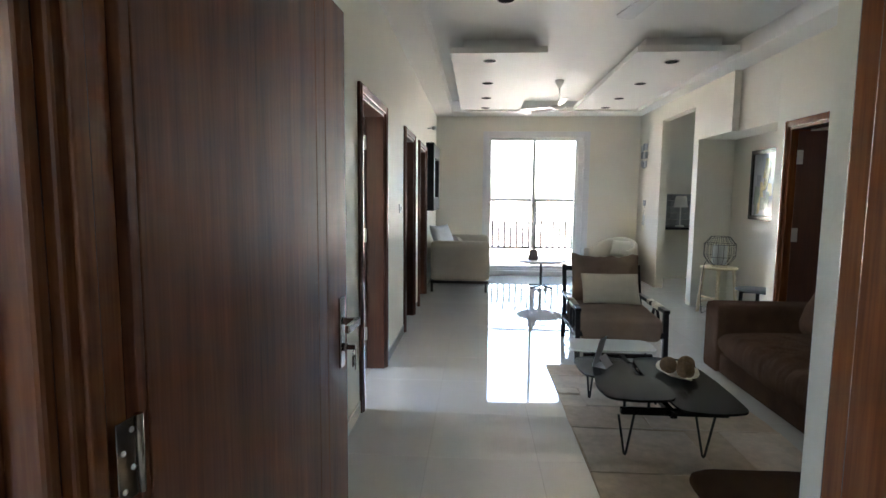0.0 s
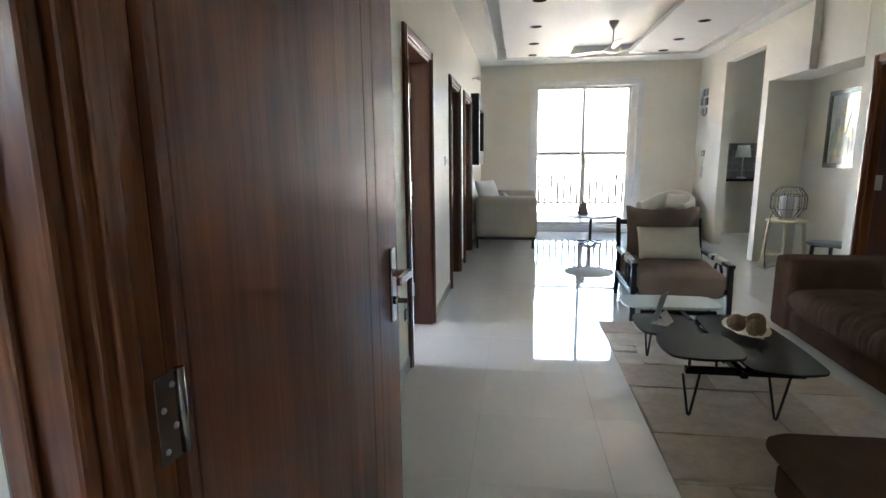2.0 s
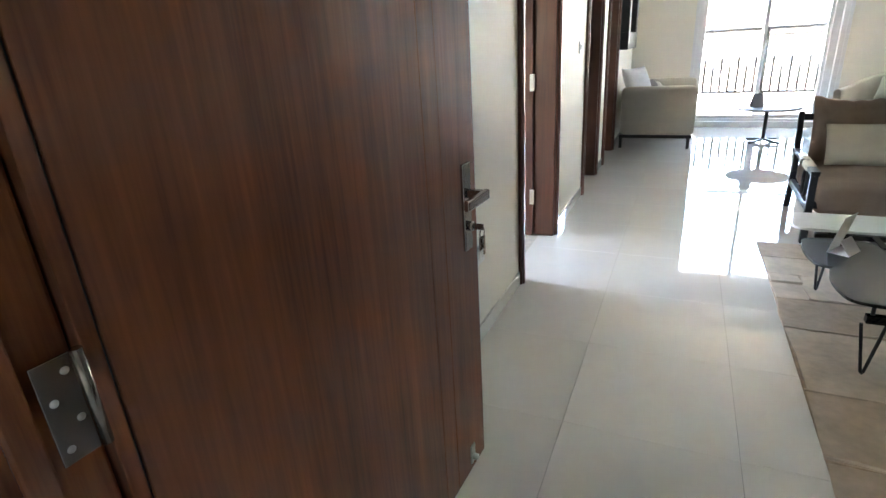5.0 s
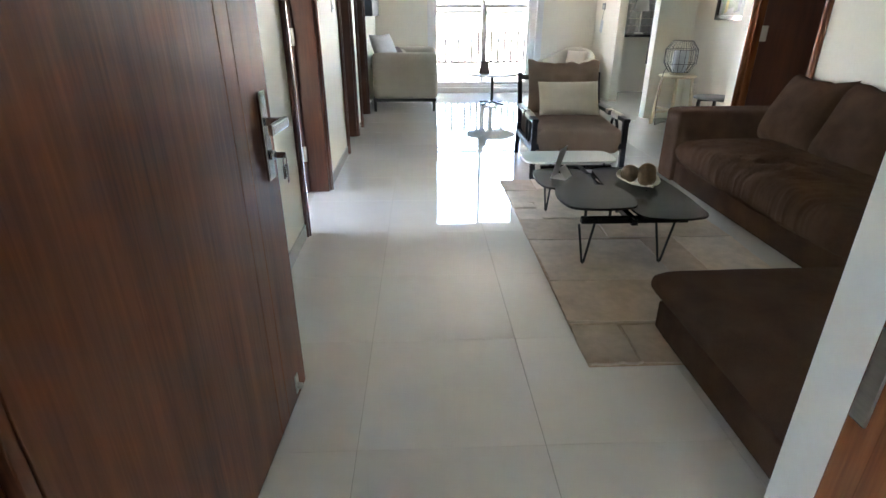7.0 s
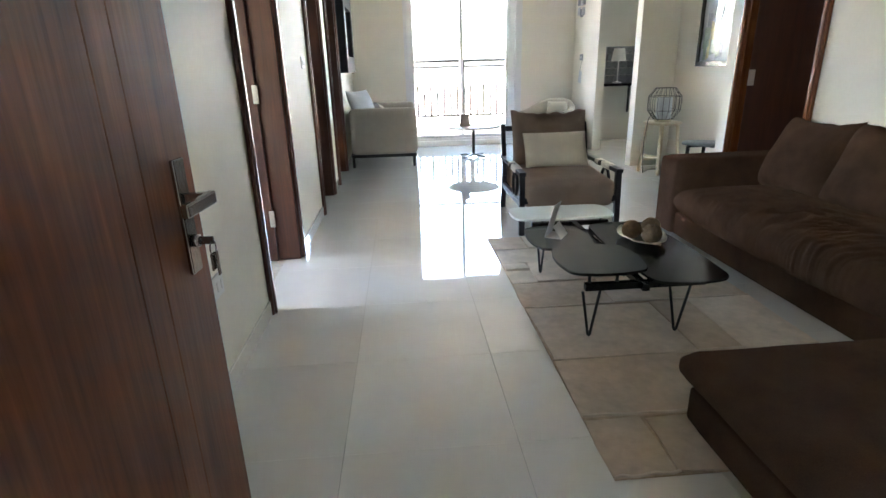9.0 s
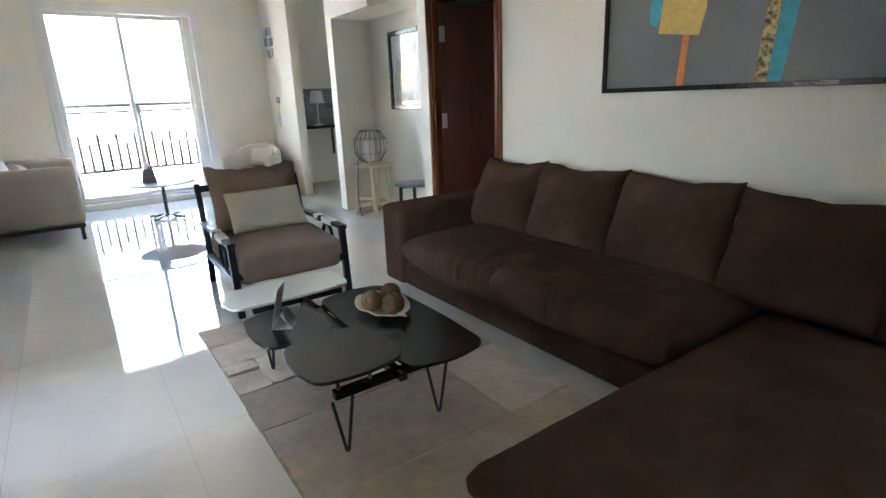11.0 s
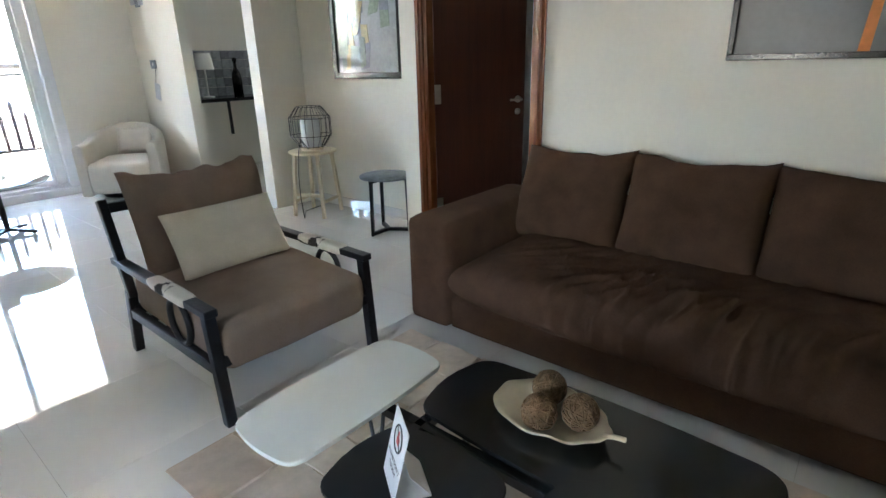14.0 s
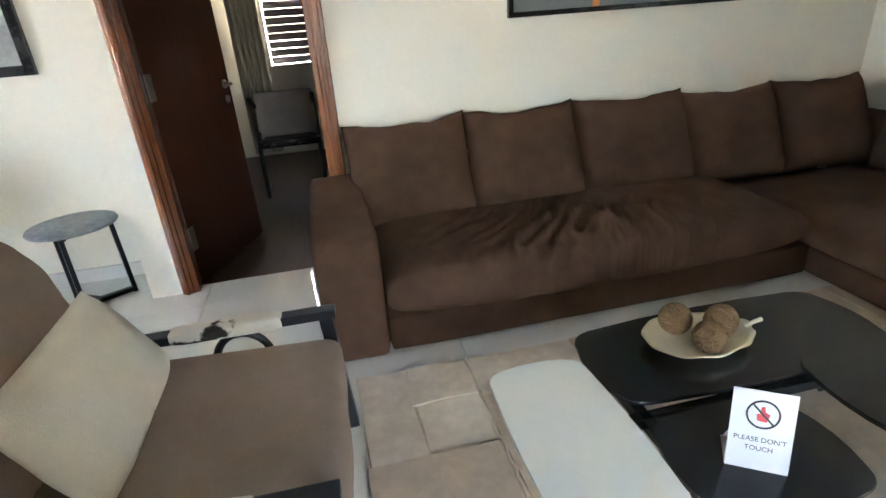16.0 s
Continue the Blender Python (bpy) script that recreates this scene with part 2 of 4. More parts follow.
def seat_pad(w, d, h, r, folds, seed, ny=300):
    """A long loose seat cushion with fabric folds running from back to front; centred, resting on z = 0, front at -x."""
    bm = bmesh.new()
    section = []
    for cx, cz, a0 in ((-w / 2 + r, h - r, 180), (w / 2 - r, h - r, 90), (w / 2 - r, r, 0), (-w / 2 + r, r, -90)):
        for k in range(7):
            an = radians(a0 - 90 * k / 6)
            section.append((cx + r * math.cos(an), cz + r * math.sin(an)))
    pts = []
    for k, p in enumerate(section):
        q = section[(k + 1) % len(section)]
        n = max(1, round(math.hypot(q[0] - p[0], q[1] - p[1]) / 0.016))
        pts += [(p[0] + (q[0] - p[0]) * s / n, p[1] + (q[1] - p[1]) * s / n) for s in range(n)]
    rings = []
    for j in range(ny + 1):
        v = 2 * j / ny - 1
        y = d / 2 * v
        edge = 1 - abs(v) ** 14
        ring = []
        for x, z in pts:
            u = 2 * x / w
            f = 0.35 + 0.65 * edge ** 0.5
            top = max(0.0, (z - 0.35 * h) / (0.65 * h))
            px, pz = x * (0.97 + 0.03 * edge), h / 2 + (z - h / 2) * f
            bulge = 0.035 * top * (1 - u * u * 0.8) * edge
            warp = 0.45 * noise.noise(Vector((x * 2.0, y * 1.3, seed)))
            q = Vector((y * 13 + x * 8.0 + warp * 6, x * 2.2 - y * 1.6, seed + 4))
            n1 = noise.noise(q)
            q2 = Vector((y * 27 + x * 14 + warp * 9, x * 5.0 - y * 3, seed + 9))
            crease = max(0.0, 1 - 3.2 * abs(n1)) ** 1.6 + 0.5 * max(0.0, 1 - 3.0 * abs(noise.noise(q2))) ** 1.5
            spot = math.exp(-((v - 0.05) / 0.62) ** 2) * (0.55 + 0.9 * max(0.0, noise.noise(Vector((x * 3, y * 2.2, seed + 20))) + 0.3)) * (0.25 + 0.75 * math.exp(-((u + 0.55) / 0.6) ** 2)) + 0.12
            lift = folds * crease * spot * edge * (top if x > -w / 2 + r else max(top, 0.55))
            out = Vector((-0.8 if x < -w / 2 + r else 0.0, 0, 0.9 * top + 0.1))
            sag = 0.022 * (1 - v * v) * (1 - top) * (1 if x < 0 else 0)
            ring.append(bm.verts.new((px + out.x * lift - 0.012 * (1 - v * v) * (1 if x < -w / 2 + r else 0), y, pz + bulge + out.z * lift - sag)))
        rings.append(ring)
    m = len(pts)
    for p, q in zip(rings, rings[1:]):
        for i in range(m):
            bm.faces.new((p[i], q[i], q[(i + 1) % m], p[(i + 1) % m])).smooth = True
    bm.faces.new(rings[0])
    bm.faces.new(rings[-1][::-1])
    return bm


def pillow(w, h, t, pinch=0.05, seed=0.0, wrinkle=0.006, n=16, sag=0.0, lump=0.0):
    """A knife-edged cushion standing in the xz plane, its base on z = 0, its thickness along y."""
    bm = bmesh.new()
    grid = {}
    for side in (-1, 1):
        for i in range(n + 1):
            for j in range(n + 1):
                if side == 1 and (i in (0, n) or j in (0, n)):
                    grid[side, i, j] = grid[-1, i, j]
                    continue
                u, v = 2 * i / n - 1, 2 * j / n - 1
                u, v = math.copysign(abs(u) ** 0.8, u), math.copysign(abs(v) ** 0.8, v)
                x = w / 2 * u * (1 - pinch * (1 - v * v))
                z = h / 2 * v * (1 - pinch * (1 - u * u))
                thick = t / 2 * max(0.0, (1 - u ** 4) * (1 - v ** 4)) ** 0.55
                thick *= 1 + 0.12 * (0 - v)
                q = Vector((x * 4, z * 4, seed + side))
                bulge = wrinkle * (noise.noise(q) + 0.5 * noise.noise(q * 3)) * (1 if thick > 0.01 else 0.3)
                z -= sag * (1 - u * u) * max(0, v)
                z += lump * max(0, v) ** 2 * (noise.noise(Vector((u * 2.2, seed, 0.5))) + 0.6 * noise.noise(Vector((u * 5.5, seed, 1.5))))
                grid[side, i, j] = bm.verts.new((x, side * thick + bulge, z + h / 2))
    for side in (-1, 1):
        for i in range(n):
            for j in range(n):
                q = [grid[side, i, j], grid[side, i + 1, j], grid[side, i + 1, j + 1], grid[side, i, j + 1]]
                f = bm.faces.new(q if side == -1 else q[::-1])
                f.smooth = True
    return bm


def tube(points, r, n=8, closed=False, bm=None):
    """A round bar through the points."""
    bm = bm or bmesh.new()
    pts = [Vector(p) for p in points]
    rings = []
    count = len(pts)
    side = None
    for k, p in enumerate(pts):
        a, b = (pts[k - 1], pts[(k + 1) % count]) if closed else (pts[max(0, k - 1)], pts[min(count - 1, k + 1)])
        way = (b - a).normalized()
        if side is None:
            side = way.cross(Vector((0, 0, 1)))
            if side.length < 0.1:
                side = way.cross(Vector((1, 0, 0)))
        side = (side - way * side.dot(way)).normalized()
        up = way.cross(side)
        rings.append([bm.verts.new(p + r * (math.cos(2 * math.pi * i / n) * side + math.sin(2 * math.pi * i / n) * up)) for i in range(n)])
    for k in range(count if closed else count - 1):
        a, b = rings[k], rings[(k + 1) % count]
        for i in range(n):
            f = bm.faces.new((a[i], a[(i + 1) % n], b[(i + 1) % n], b[i]))
            f.smooth = True
    if not closed:
        bm.faces.new(rings[0][::-1])
        bm.faces.new(rings[-1])
    return bm


def bar(a, b, w, d, bevel=0.004, bm=None):
    """A square bar from a to b, w wide (level) and d deep."""
    own = bm is None
    bm = bm or bmesh.new()
    a, b = Vector(a), Vector(b)
    way = (b - a).normalized()
    side = way.cross(Vector((0, 0, 1)))
    if side.length < 0.2:
        side = Vector((1, 0, 0)) - way * way.x
    side.normalize()
    up = side.cross(way)
    ring = [[bm.verts.new(p + side * sx * w / 2 + up * sy * d / 2) for sx, sy in ((-1, -1), (1, -1), (1, 1), (-1, 1))] for p in (a, b)]
    for i in range(4):
        bm.faces.new((ring[0][i], ring[0][(i + 1) % 4], ring[1][(i + 1) % 4], ring[1][i]))
    bm.faces.new(ring[0][::-1])
    bm.faces.new(ring[1])
    if own and bevel:
        bmesh.ops.bevel(bm, geom=bm.edges[:], offset=bevel, segments=2, affect="EDGES", profile=0.5)
    return bm


def prism(outline, z0, z1, bevel=0.0, seg=2):
    bm = bmesh.new()
    low = [bm.verts.new((x, y, z0)) for x, y in outline]
    top = [bm.verts.new((x, y, z1)) for x, y in outline]
    n = len(low)
    for i in range(n):
        bm.faces.new((low[i], low[(i + 1) % n], top[(i + 1) % n], top[i]))
    a = bm.faces.new(low[::-1])
    b = bm.faces.new(top)
    if bevel:
        bmesh.ops.bevel(bm, geom=list(a.edges) + list(b.edges), offset=bevel, segments=seg, affect="EDGES", profile=0.5)
    return bm


def lathe(profile, n=32, bm=None, at=(0, 0)):
    """A turned body from (radius, z) pairs, open where the profile ends off the axis."""
    bm = bm or bmesh.new()
    rings = []
    for r, z in profile:
        if r < 1e-5:
            rings.append([bm.verts.new((at[0], at[1], z))])
        else:
            rings.append([bm.verts.new((at[0] + r * math.cos(2 * math.pi * i / n), at[1] + r * math.sin(2 * math.pi * i / n), z)) for i in range(n)])
    for a, b in zip(rings, rings[1:]):
        for i in range(n):
            j = (i + 1) % n
            q = [a[i % len(a)], a[j % len(a)], b[j % len(b)], b[i % len(b)]]
            q = list(dict.fromkeys(q))
            if len(q) > 2:
                f = bm.faces.new(q)
                f.smooth = True
    return bm


def rounded_outline(x0, x1, y0, y1, r, n=6, bow=0.0):
    """A rectangle with round corners and slightly bowed sides."""
    pts = []
    cx, cy, w, h = (x0 + x1) / 2, (y0 + y1) / 2, (x1 - x0) / 2, (y1 - y0) / 2
    for sx, sy, a0 in ((1, 1, 0), (-1, 1, 90), (-1, -1, 180), (1, -1, 270)):
        for k in range(n + 1):
            a = radians(a0 + 90 * k / n)
            pts.append((cx + sx * (w - r) + r * math.cos(a), cy + sy * (h - r) + r * math.sin(a)))
    if bow:
        out = []
        for k, p in enumerate(pts):
            q = pts[(k + 1) % len(pts)]
            out.append(p)
            if math.hypot(q[0] - p[0], q[1] - p[1]) > 2 * r * 0.5:
                for s in (0.25, 0.5, 0.75):
                    x, y = p[0] + s * (q[0] - p[0]), p[1] + s * (q[1] - p[1])
                    b = bow * 4 * s * (1 - s)
                    nx, ny = (q[1] - p[1]), -(q[0] - p[0])
                    ln = math.hypot(nx, ny)
                    out.append((x + nx / ln * b, y + ny / ln * b))
        pts = out
    return pts


def part(name, bm, material, parent=None, label="", m=None):
    me = bpy.data.meshes.new(name)
    bmesh.ops.recalc_face_normals(bm, faces=bm.faces[:])
    bm.to_mesh(me)
    bm.free()
    me.materials.append(material)
    ob = new(name, me)
    if parent:
        ob.parent = parent
    if m is not None:
        ob.matrix_basis = m
    if label:
        ob["label"] = label
    return ob


def share(name, mesh, parent, m):
    ob = new(name, mesh)
    ob.parent = parent
    ob.matrix_basis = m
    return ob


def thing(name, m, label, category, group="", kind=""):
    ob = new(name)
    ob.empty_display_size = 0.1
    ob.matrix_basis = m
    return tagged(ob, label, category, group, kind)


def solid(name, bm, material, label, category="", kind="structure"):
    return tagged(part(name, bm, material), label, category, kind=kind)


def joined(*boxes):
    bm = bmesh.new()
    for b in boxes:
        bx(bm, *b)
    return bm


# ---- large structure ----
WT = 0.16
# left wall with three doorways
D1, D2, D3 = (2.05, 2.925), (4.10, 4.88), (5.41, 6.27)
DH = 2.07
solid("wall_west", joined((-WT, 0, YO, D1[0], -0.02, ZC), (-WT, 0, D1[1], D2[0], -0.02, ZC), (-WT, 0, D2[1], D3[0], -0.02, ZC), (-WT, 0, D3[1], YW + 0.2, -0.02, ZC),
                          (-WT, 0, D1[0], D1[1], DH, ZC), (-WT, 0, D2[0], D2[1], DH, ZC), (-WT, 0, D3[0], D3[1], DH, ZC)), M_WALL, "cream painted wall with three doorways", "wall")
# window wall
WX0, WX1, WZ = 0.89, 2.69, 2.54
solid("wall_north", joined((0, WX0, YW, YW + 0.2, -0.02, ZC), (WX1, 6.2, YW, YW + 0.2, -0.02, ZC), (WX0, WX1, YW, YW + 0.2, WZ, ZC)), M_WALL, "cream painted wall round the balcony door", "wall")
# right side: kitchen wall stub, pier, alcove, sofa wall
YK0, YK1, YP0, YP1 = 7.20, YW, 5.81, 5.96
KH = 2.62
solid("wall_kitchen", joined((XP, XP + 0.12, YK0, YK1, -0.02, ZC), (XP, XP + 0.12, YP1, YK0, KH, ZC)), M_WALL, "cream painted wall beside the kitchen opening", "wall")
solid("wall_pier", joined((XP, 6.2, YP0, YP1, -0.02, ZC)), M_WALL, "cream painted pier between kitchen and alcove", "wall")
YA = 4.16
RD0, RD1 = 3.077, 3.945
AX = 4.06
solid("wall_alcove", joined((AX, AX + 0.15, YA, YP0, -0.02, ZC), (XR - 0.003, AX, YA, 4.93, 2.18, ZC), (XP, AX, 4.93, YP0, 2.18, ZC)), M_WALL, "cream painted back wall of the shallow alcove", "wall")
solid("wall_east", joined((XR, XR + WT, YO, RD0, -0.02, ZC), (XR, AX + 0.15, RD1, YA, -0.02, ZC), (XR, XR + WT, RD0, RD1, DH + 0.03, ZC)), M_WALL, "cream painted wall behind the sofa", "wall")
# entry wall
EX0, EX1, EH = 0.147, 1.362, 2.12
solid("wall_south", joined((-0.0, EX0, YO, YS, -0.02, ZC), (EX1, XR, YO, YS, -0.02, ZC), (EX0, EX1, YO, YS, EH, ZC)), M_WALL, "cream painted entry wall", "wall")
# ceiling: slab, dropped border, two lit panels
bm = joined((-3.2, 7.0, -3.2, YW + 0.2, ZC, ZC + 0.1), (0, 0.30, YS, YW, ZD, ZC), (0.30, XP, YW - 0.55, YW, ZD, ZC), (3.38, XP, YS, YW - 0.55, ZD, ZC), (XP, XR, YS, YP0, ZD, ZC))
solid("ceiling", bm, M_CEIL, "white stepped plaster ceiling with dropped border", "ceiling")


def drop_panel(x0, x1, y0, y1):
    t = thing("ceiling_panel", pose((x0 + x1) / 2, (y0 + y1) / 2, ZD), "white suspended plaster ceiling panel with recessed downlights", "ceiling panel", "suspended ceiling panels")
    w, d = (x1 - x0) / 2, (y1 - y0) / 2
    part("board", box(-w, w, -d, d, 0, 0.06, 0.003), M_CEIL, t)
    part("hanger", box(-w + 0.12, w - 0.12, -d + 0.14, d - 0.1, 0.06, ZC - ZD, 0), M_CEIL, t)
    return t


drop_panel(0.46, 1.43, 4.15, YW - 0.72)
drop_panel(2.30, 3.28, 4.15, YW - 0.72)


def downlight(x, y, z):
    t = thing("downlight", pose(x, y, z), "small round recessed ceiling downlight, switched off", "downlight", "ceiling downlights")
    part("rim", lathe([(0.066, -0.003), (0.074, -0.004), (0.076, 0.0), (0.066, 0.0)], 24), M_STEEL, t)
    part("recess", lathe([(0, -0.0015), (0.068, -0.0025)], 24), M_LAMPHOLE, t)


for x, ys in ((0.86, (4.45, 5.55, 6.55, 7.4)), (2.77, (4.55, 5.62, 6.62, 7.4))):
    for y in ys:
        downlight(x, y, ZD)
for x in (0.96, 2.90):
    downlight(x, 3.2, ZC)

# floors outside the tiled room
solid("floor_rooms", joined((-3.2, -WT, -3.2, YW, -0.06, -0.004), (-WT, 0, D1[0], D1[1], -0.06, -0.003), (-WT, 0, D2[0], D2[1], -0.06, -0.003), (-WT, 0, D3[0], D3[1], -0.06, -0.003)), M_GROUT, "plain grout-coloured floor of the side rooms", "floor")
solid("floor_bedroom", joined((XR + 0.08, AX + 0.15, 1.0, YA - 0.02, -0.06, 0.002), (AX + 0.15, 7.0, 1.0, YP0, -0.06, 0.002)), M_DARKWOOD, "dark wooden floor of the bedroom", "floor")
# closing walls of the rooms beyond
solid("wall_rooms_west", joined((-3.3, -3.2, YO, 1.3, -0.06, ZC), (-3.3, -3.2, 3.3, YW + 0.2, -0.06, ZC), (-3.3, -3.2, 1.3, 3.3, -0.06, 1.0), (-3.3, -3.2, 1.3, 3.3, 2.0, ZC), (-3.2, -WT, 3.45, 3.6, -0.06, ZC), (-3.2, -WT, 5.2, 5.3, -0.06, ZC), (-3.2, -WT, YW, YW + 0.2, -0.06, ZC), (-3.2, -WT, -0.6, -0.5, -0.06, ZC)), M_WALL, "plain walls of the side rooms", "wall")
solid("wall_kitchen_far", joined((6.2, 6.35, YP0, YW + 0.2, -0.06, ZC), (6.35, 7.1, YP0, YP1, -0.06, ZC)), M_WALL, "far wall of the kitchen", "wall")
solid("wall_corridor", joined((-3.2, -0.2, -3.3, -3.2, -0.06, ZC), (3.0, 7.0, -3.3, -3.2, -0.06, ZC), (-0.2, 3.0, -3.3, -3.2, -0.06, 0.95), (-0.2, 3.0, -3.3, -3.2, 2.35, ZC), (-0.2, 3.0, -3.36, -3.3, 0.95, 2.35), (-3.3, -3.2, -3.3, YO, -0.06, 1.9), (-3.3, -3.2, -3.3, YO, 2.4, ZC), (7.0, 7.1, -3.3, 2.6, -0.06, ZC), (7.0, 7.1, 3.55, YP0, -0.06, ZC), (7.0, 7.1, 2.6, 3.55, -0.06, 0.95), (7.0, 7.1, 2.6, 3.55, 2.2, ZC), (XR + WT, 7.0, YO, -0.5, -0.06, ZC)), M_WALL, "plain walls of the entrance corridor", "wall")
# ---- doors and windows ----
def side_door(name, y0, y1, label):
    """A doorway in the west wall; its leaf stands open into the dark room, hinged at the far jamb."""
    t = thing(name, pose(0, 0, 0), label, "door", kind="structure")
    for a, b in ((y0, y0 + 0.03), (y1 - 0.03, y1)):
        part("jamb", box(-WT - 0.01, 0.006, a, b, 0, DH, 0.003), M_JAMB, t)
    part("head", box(-WT - 0.01, 0.006, y0 + 0.03, y1 - 0.03, DH - 0.03, DH, 0.003), M_JAMB, t)
    for a, b in ((y0 - 0.055, y0 + 0.006), (y1 - 0.006, y1 + 0.055)):
        part("architrave", box(0.0, 0.022, a, b, 0, DH + 0.055, 0.006), M_JAMB, t)
        inner = (a + 0.018, b - 0.018)
        part("bead", box(0.022, 0.030, inner[0], inner[1], 0, DH + 0.045, 0.003), M_JAMB, t)
    part("head_architrave", box(0.0, 0.022, y0 + 0.006, y1 - 0.006, DH - 0.006, DH + 0.055, 0.006), M_JAMB, t)
    leaf = part("leaf", box(-WT - 0.90, -WT + 0.02, y1 - 0.075, y1 - 0.036, 0.008, DH - 0.035, 0.003), M_SHADEDWOOD, t)
    for z in (0.25, 1.05, 1.78):
        part("hinge", box(-WT + 0.0, -WT + 0.035, y1 - 0.083, y1 - 0.0755, z, z + 0.11, 0.002), M_STEEL, leaf)
    return t


side_door("door_1", *D1, "dark reddish-brown wooden door standing open into a dark room")
side_door("door_2", *D2, "dark reddish-brown wooden door standing open into a dark room")
side_door("door_3", *D3, "dark reddish-brown wooden door standing open into a dark room")


def bedroom_door():
    t = thing("door_4", pose(0, 0, 0), "dark brown wooden door ajar in an orange-brown moulded frame", "door", kind="structure")
    x0, x1 = XR - 0.006, XR + WT + 0.01
    h = DH + 0.03
    for a, b in ((RD0, RD0 + 0.035), (RD1 - 0.035, RD1)):
        part("jamb", box(x0, x1, a, b, 0, h, 0.004), M_FRAME, t)
    part("head", box(x0, x1, RD0 + 0.035, RD1 - 0.035, h - 0.035, h, 0.004), M_FRAME, t)
    for a, b in ((RD0 - 0.055, RD0 + 0.008), (RD1 - 0.008, RD1 + 0.055)):
        part("architrave", box(XR - 0.022, XR, a, b, 0, h + 0.055, 0.006), M_FRAME, t)
        part("bead", box(XR - 0.032, XR - 0.022, a + 0.02, b - 0.02, 0, h + 0.04, 0.004), M_FRAME, t)
    part("head_architrave", box(XR - 0.022, XR, RD0 + 0.008, RD1 - 0.008, h - 0.008, h + 0.055, 0.006), M_FRAME, t)
    hinge_m = pose(XR + 0.06, RD1 - 0.04, 0, 0, 0, 70)
    leaf = part("leaf", box(0.0, 0.04, -0.785, 0.0, 0.01, h - 0.045, 0.003), M_SHADEDWOOD, t, m=hinge_m)
    for z in (0.22, 1.02, 1.75):
        part("hinge", box(-0.006, 0.0, -0.045, 0.004, z, z + 0.13, 0.002), M_STEEL, leaf)
    part("handle_rose", lathe([(0, 0), (0.026, 0), (0.026, 0.008), (0, 0.008)], 20), M_STEEL, leaf, m=pose(0, -0.72, 1.02, 0, -90, 0))
    part("lever", tube([(-0.008, -0.72, 1.02), (-0.05, -0.72, 1.02), (-0.055, -0.70, 1.02), (-0.055, -0.61, 1.02)], 0.009), M_STEEL, leaf)
    part("lock_rose", lathe([(0, 0), (0.024, 0), (0.024, 0.008), (0, 0.008)], 20), M_STEEL, leaf, m=pose(0, -0.72, 0.93, 0, -90, 0))
    return t


bedroom_door()


def entry_door():
    t = thing("entry_door_frame", pose(0, 0, 0), "broad reddish-brown moulded wooden entrance door frame", "door frame", kind="structure")
    h = EH
    yb = -0.45
    for s, xa in ((1, EX0), (-1, EX1 - 0.02)):
        yb = -0.495 if s > 0 else -0.45
        part("jamb", box(min(xa - (0.02 if s < 0 else 0) * s, xa + s * 0.045), max(xa - (0.02 if s < 0 else 0) * s, xa + s * 0.045), YO + 0.01, yb, 0, h, 0.006), M_FRAME, t)
        part("stop", box(min(xa + s * 0.045, xa + s * 0.055), max(xa + s * 0.045, xa + s * 0.055), YO + 0.03, yb - 0.06, 0, h - 0.04, 0.004), M_FRAME, t)
        o = (xa - s * 0.085, xa + s * 0.03)
        part("architrave", box(min(o), max(o), YO - 0.022, YO + 0.008, 0, h + 0.08, 0.008), M_FRAME, t)
        o = (xa - s * 0.065, xa - s * 0.025)
        part("bead", box(min(o), max(o), YO - 0.036, YO - 0.022, 0, h + 0.06, 0.006), M_FRAME, t)
    part("head", box(EX0 + 0.045, EX1 - 0.065, YO + 0.01, yb, h - 0.045, h, 0.006), M_FRAME, t)
    part("head_architrave", box(EX0 + 0.03, EX1 - 0.05, YO - 0.022, YO + 0.008, h - 0.03, h + 0.08, 0.008), M_FRAME, t)
    part("strike_plate", box(EX1 - 0.069, EX1 - 0.064, yb - 0.034, yb - 0.008, 0.76, 0.90, 0.001), M_STEEL, t, "steel strike plate")


entry_door()


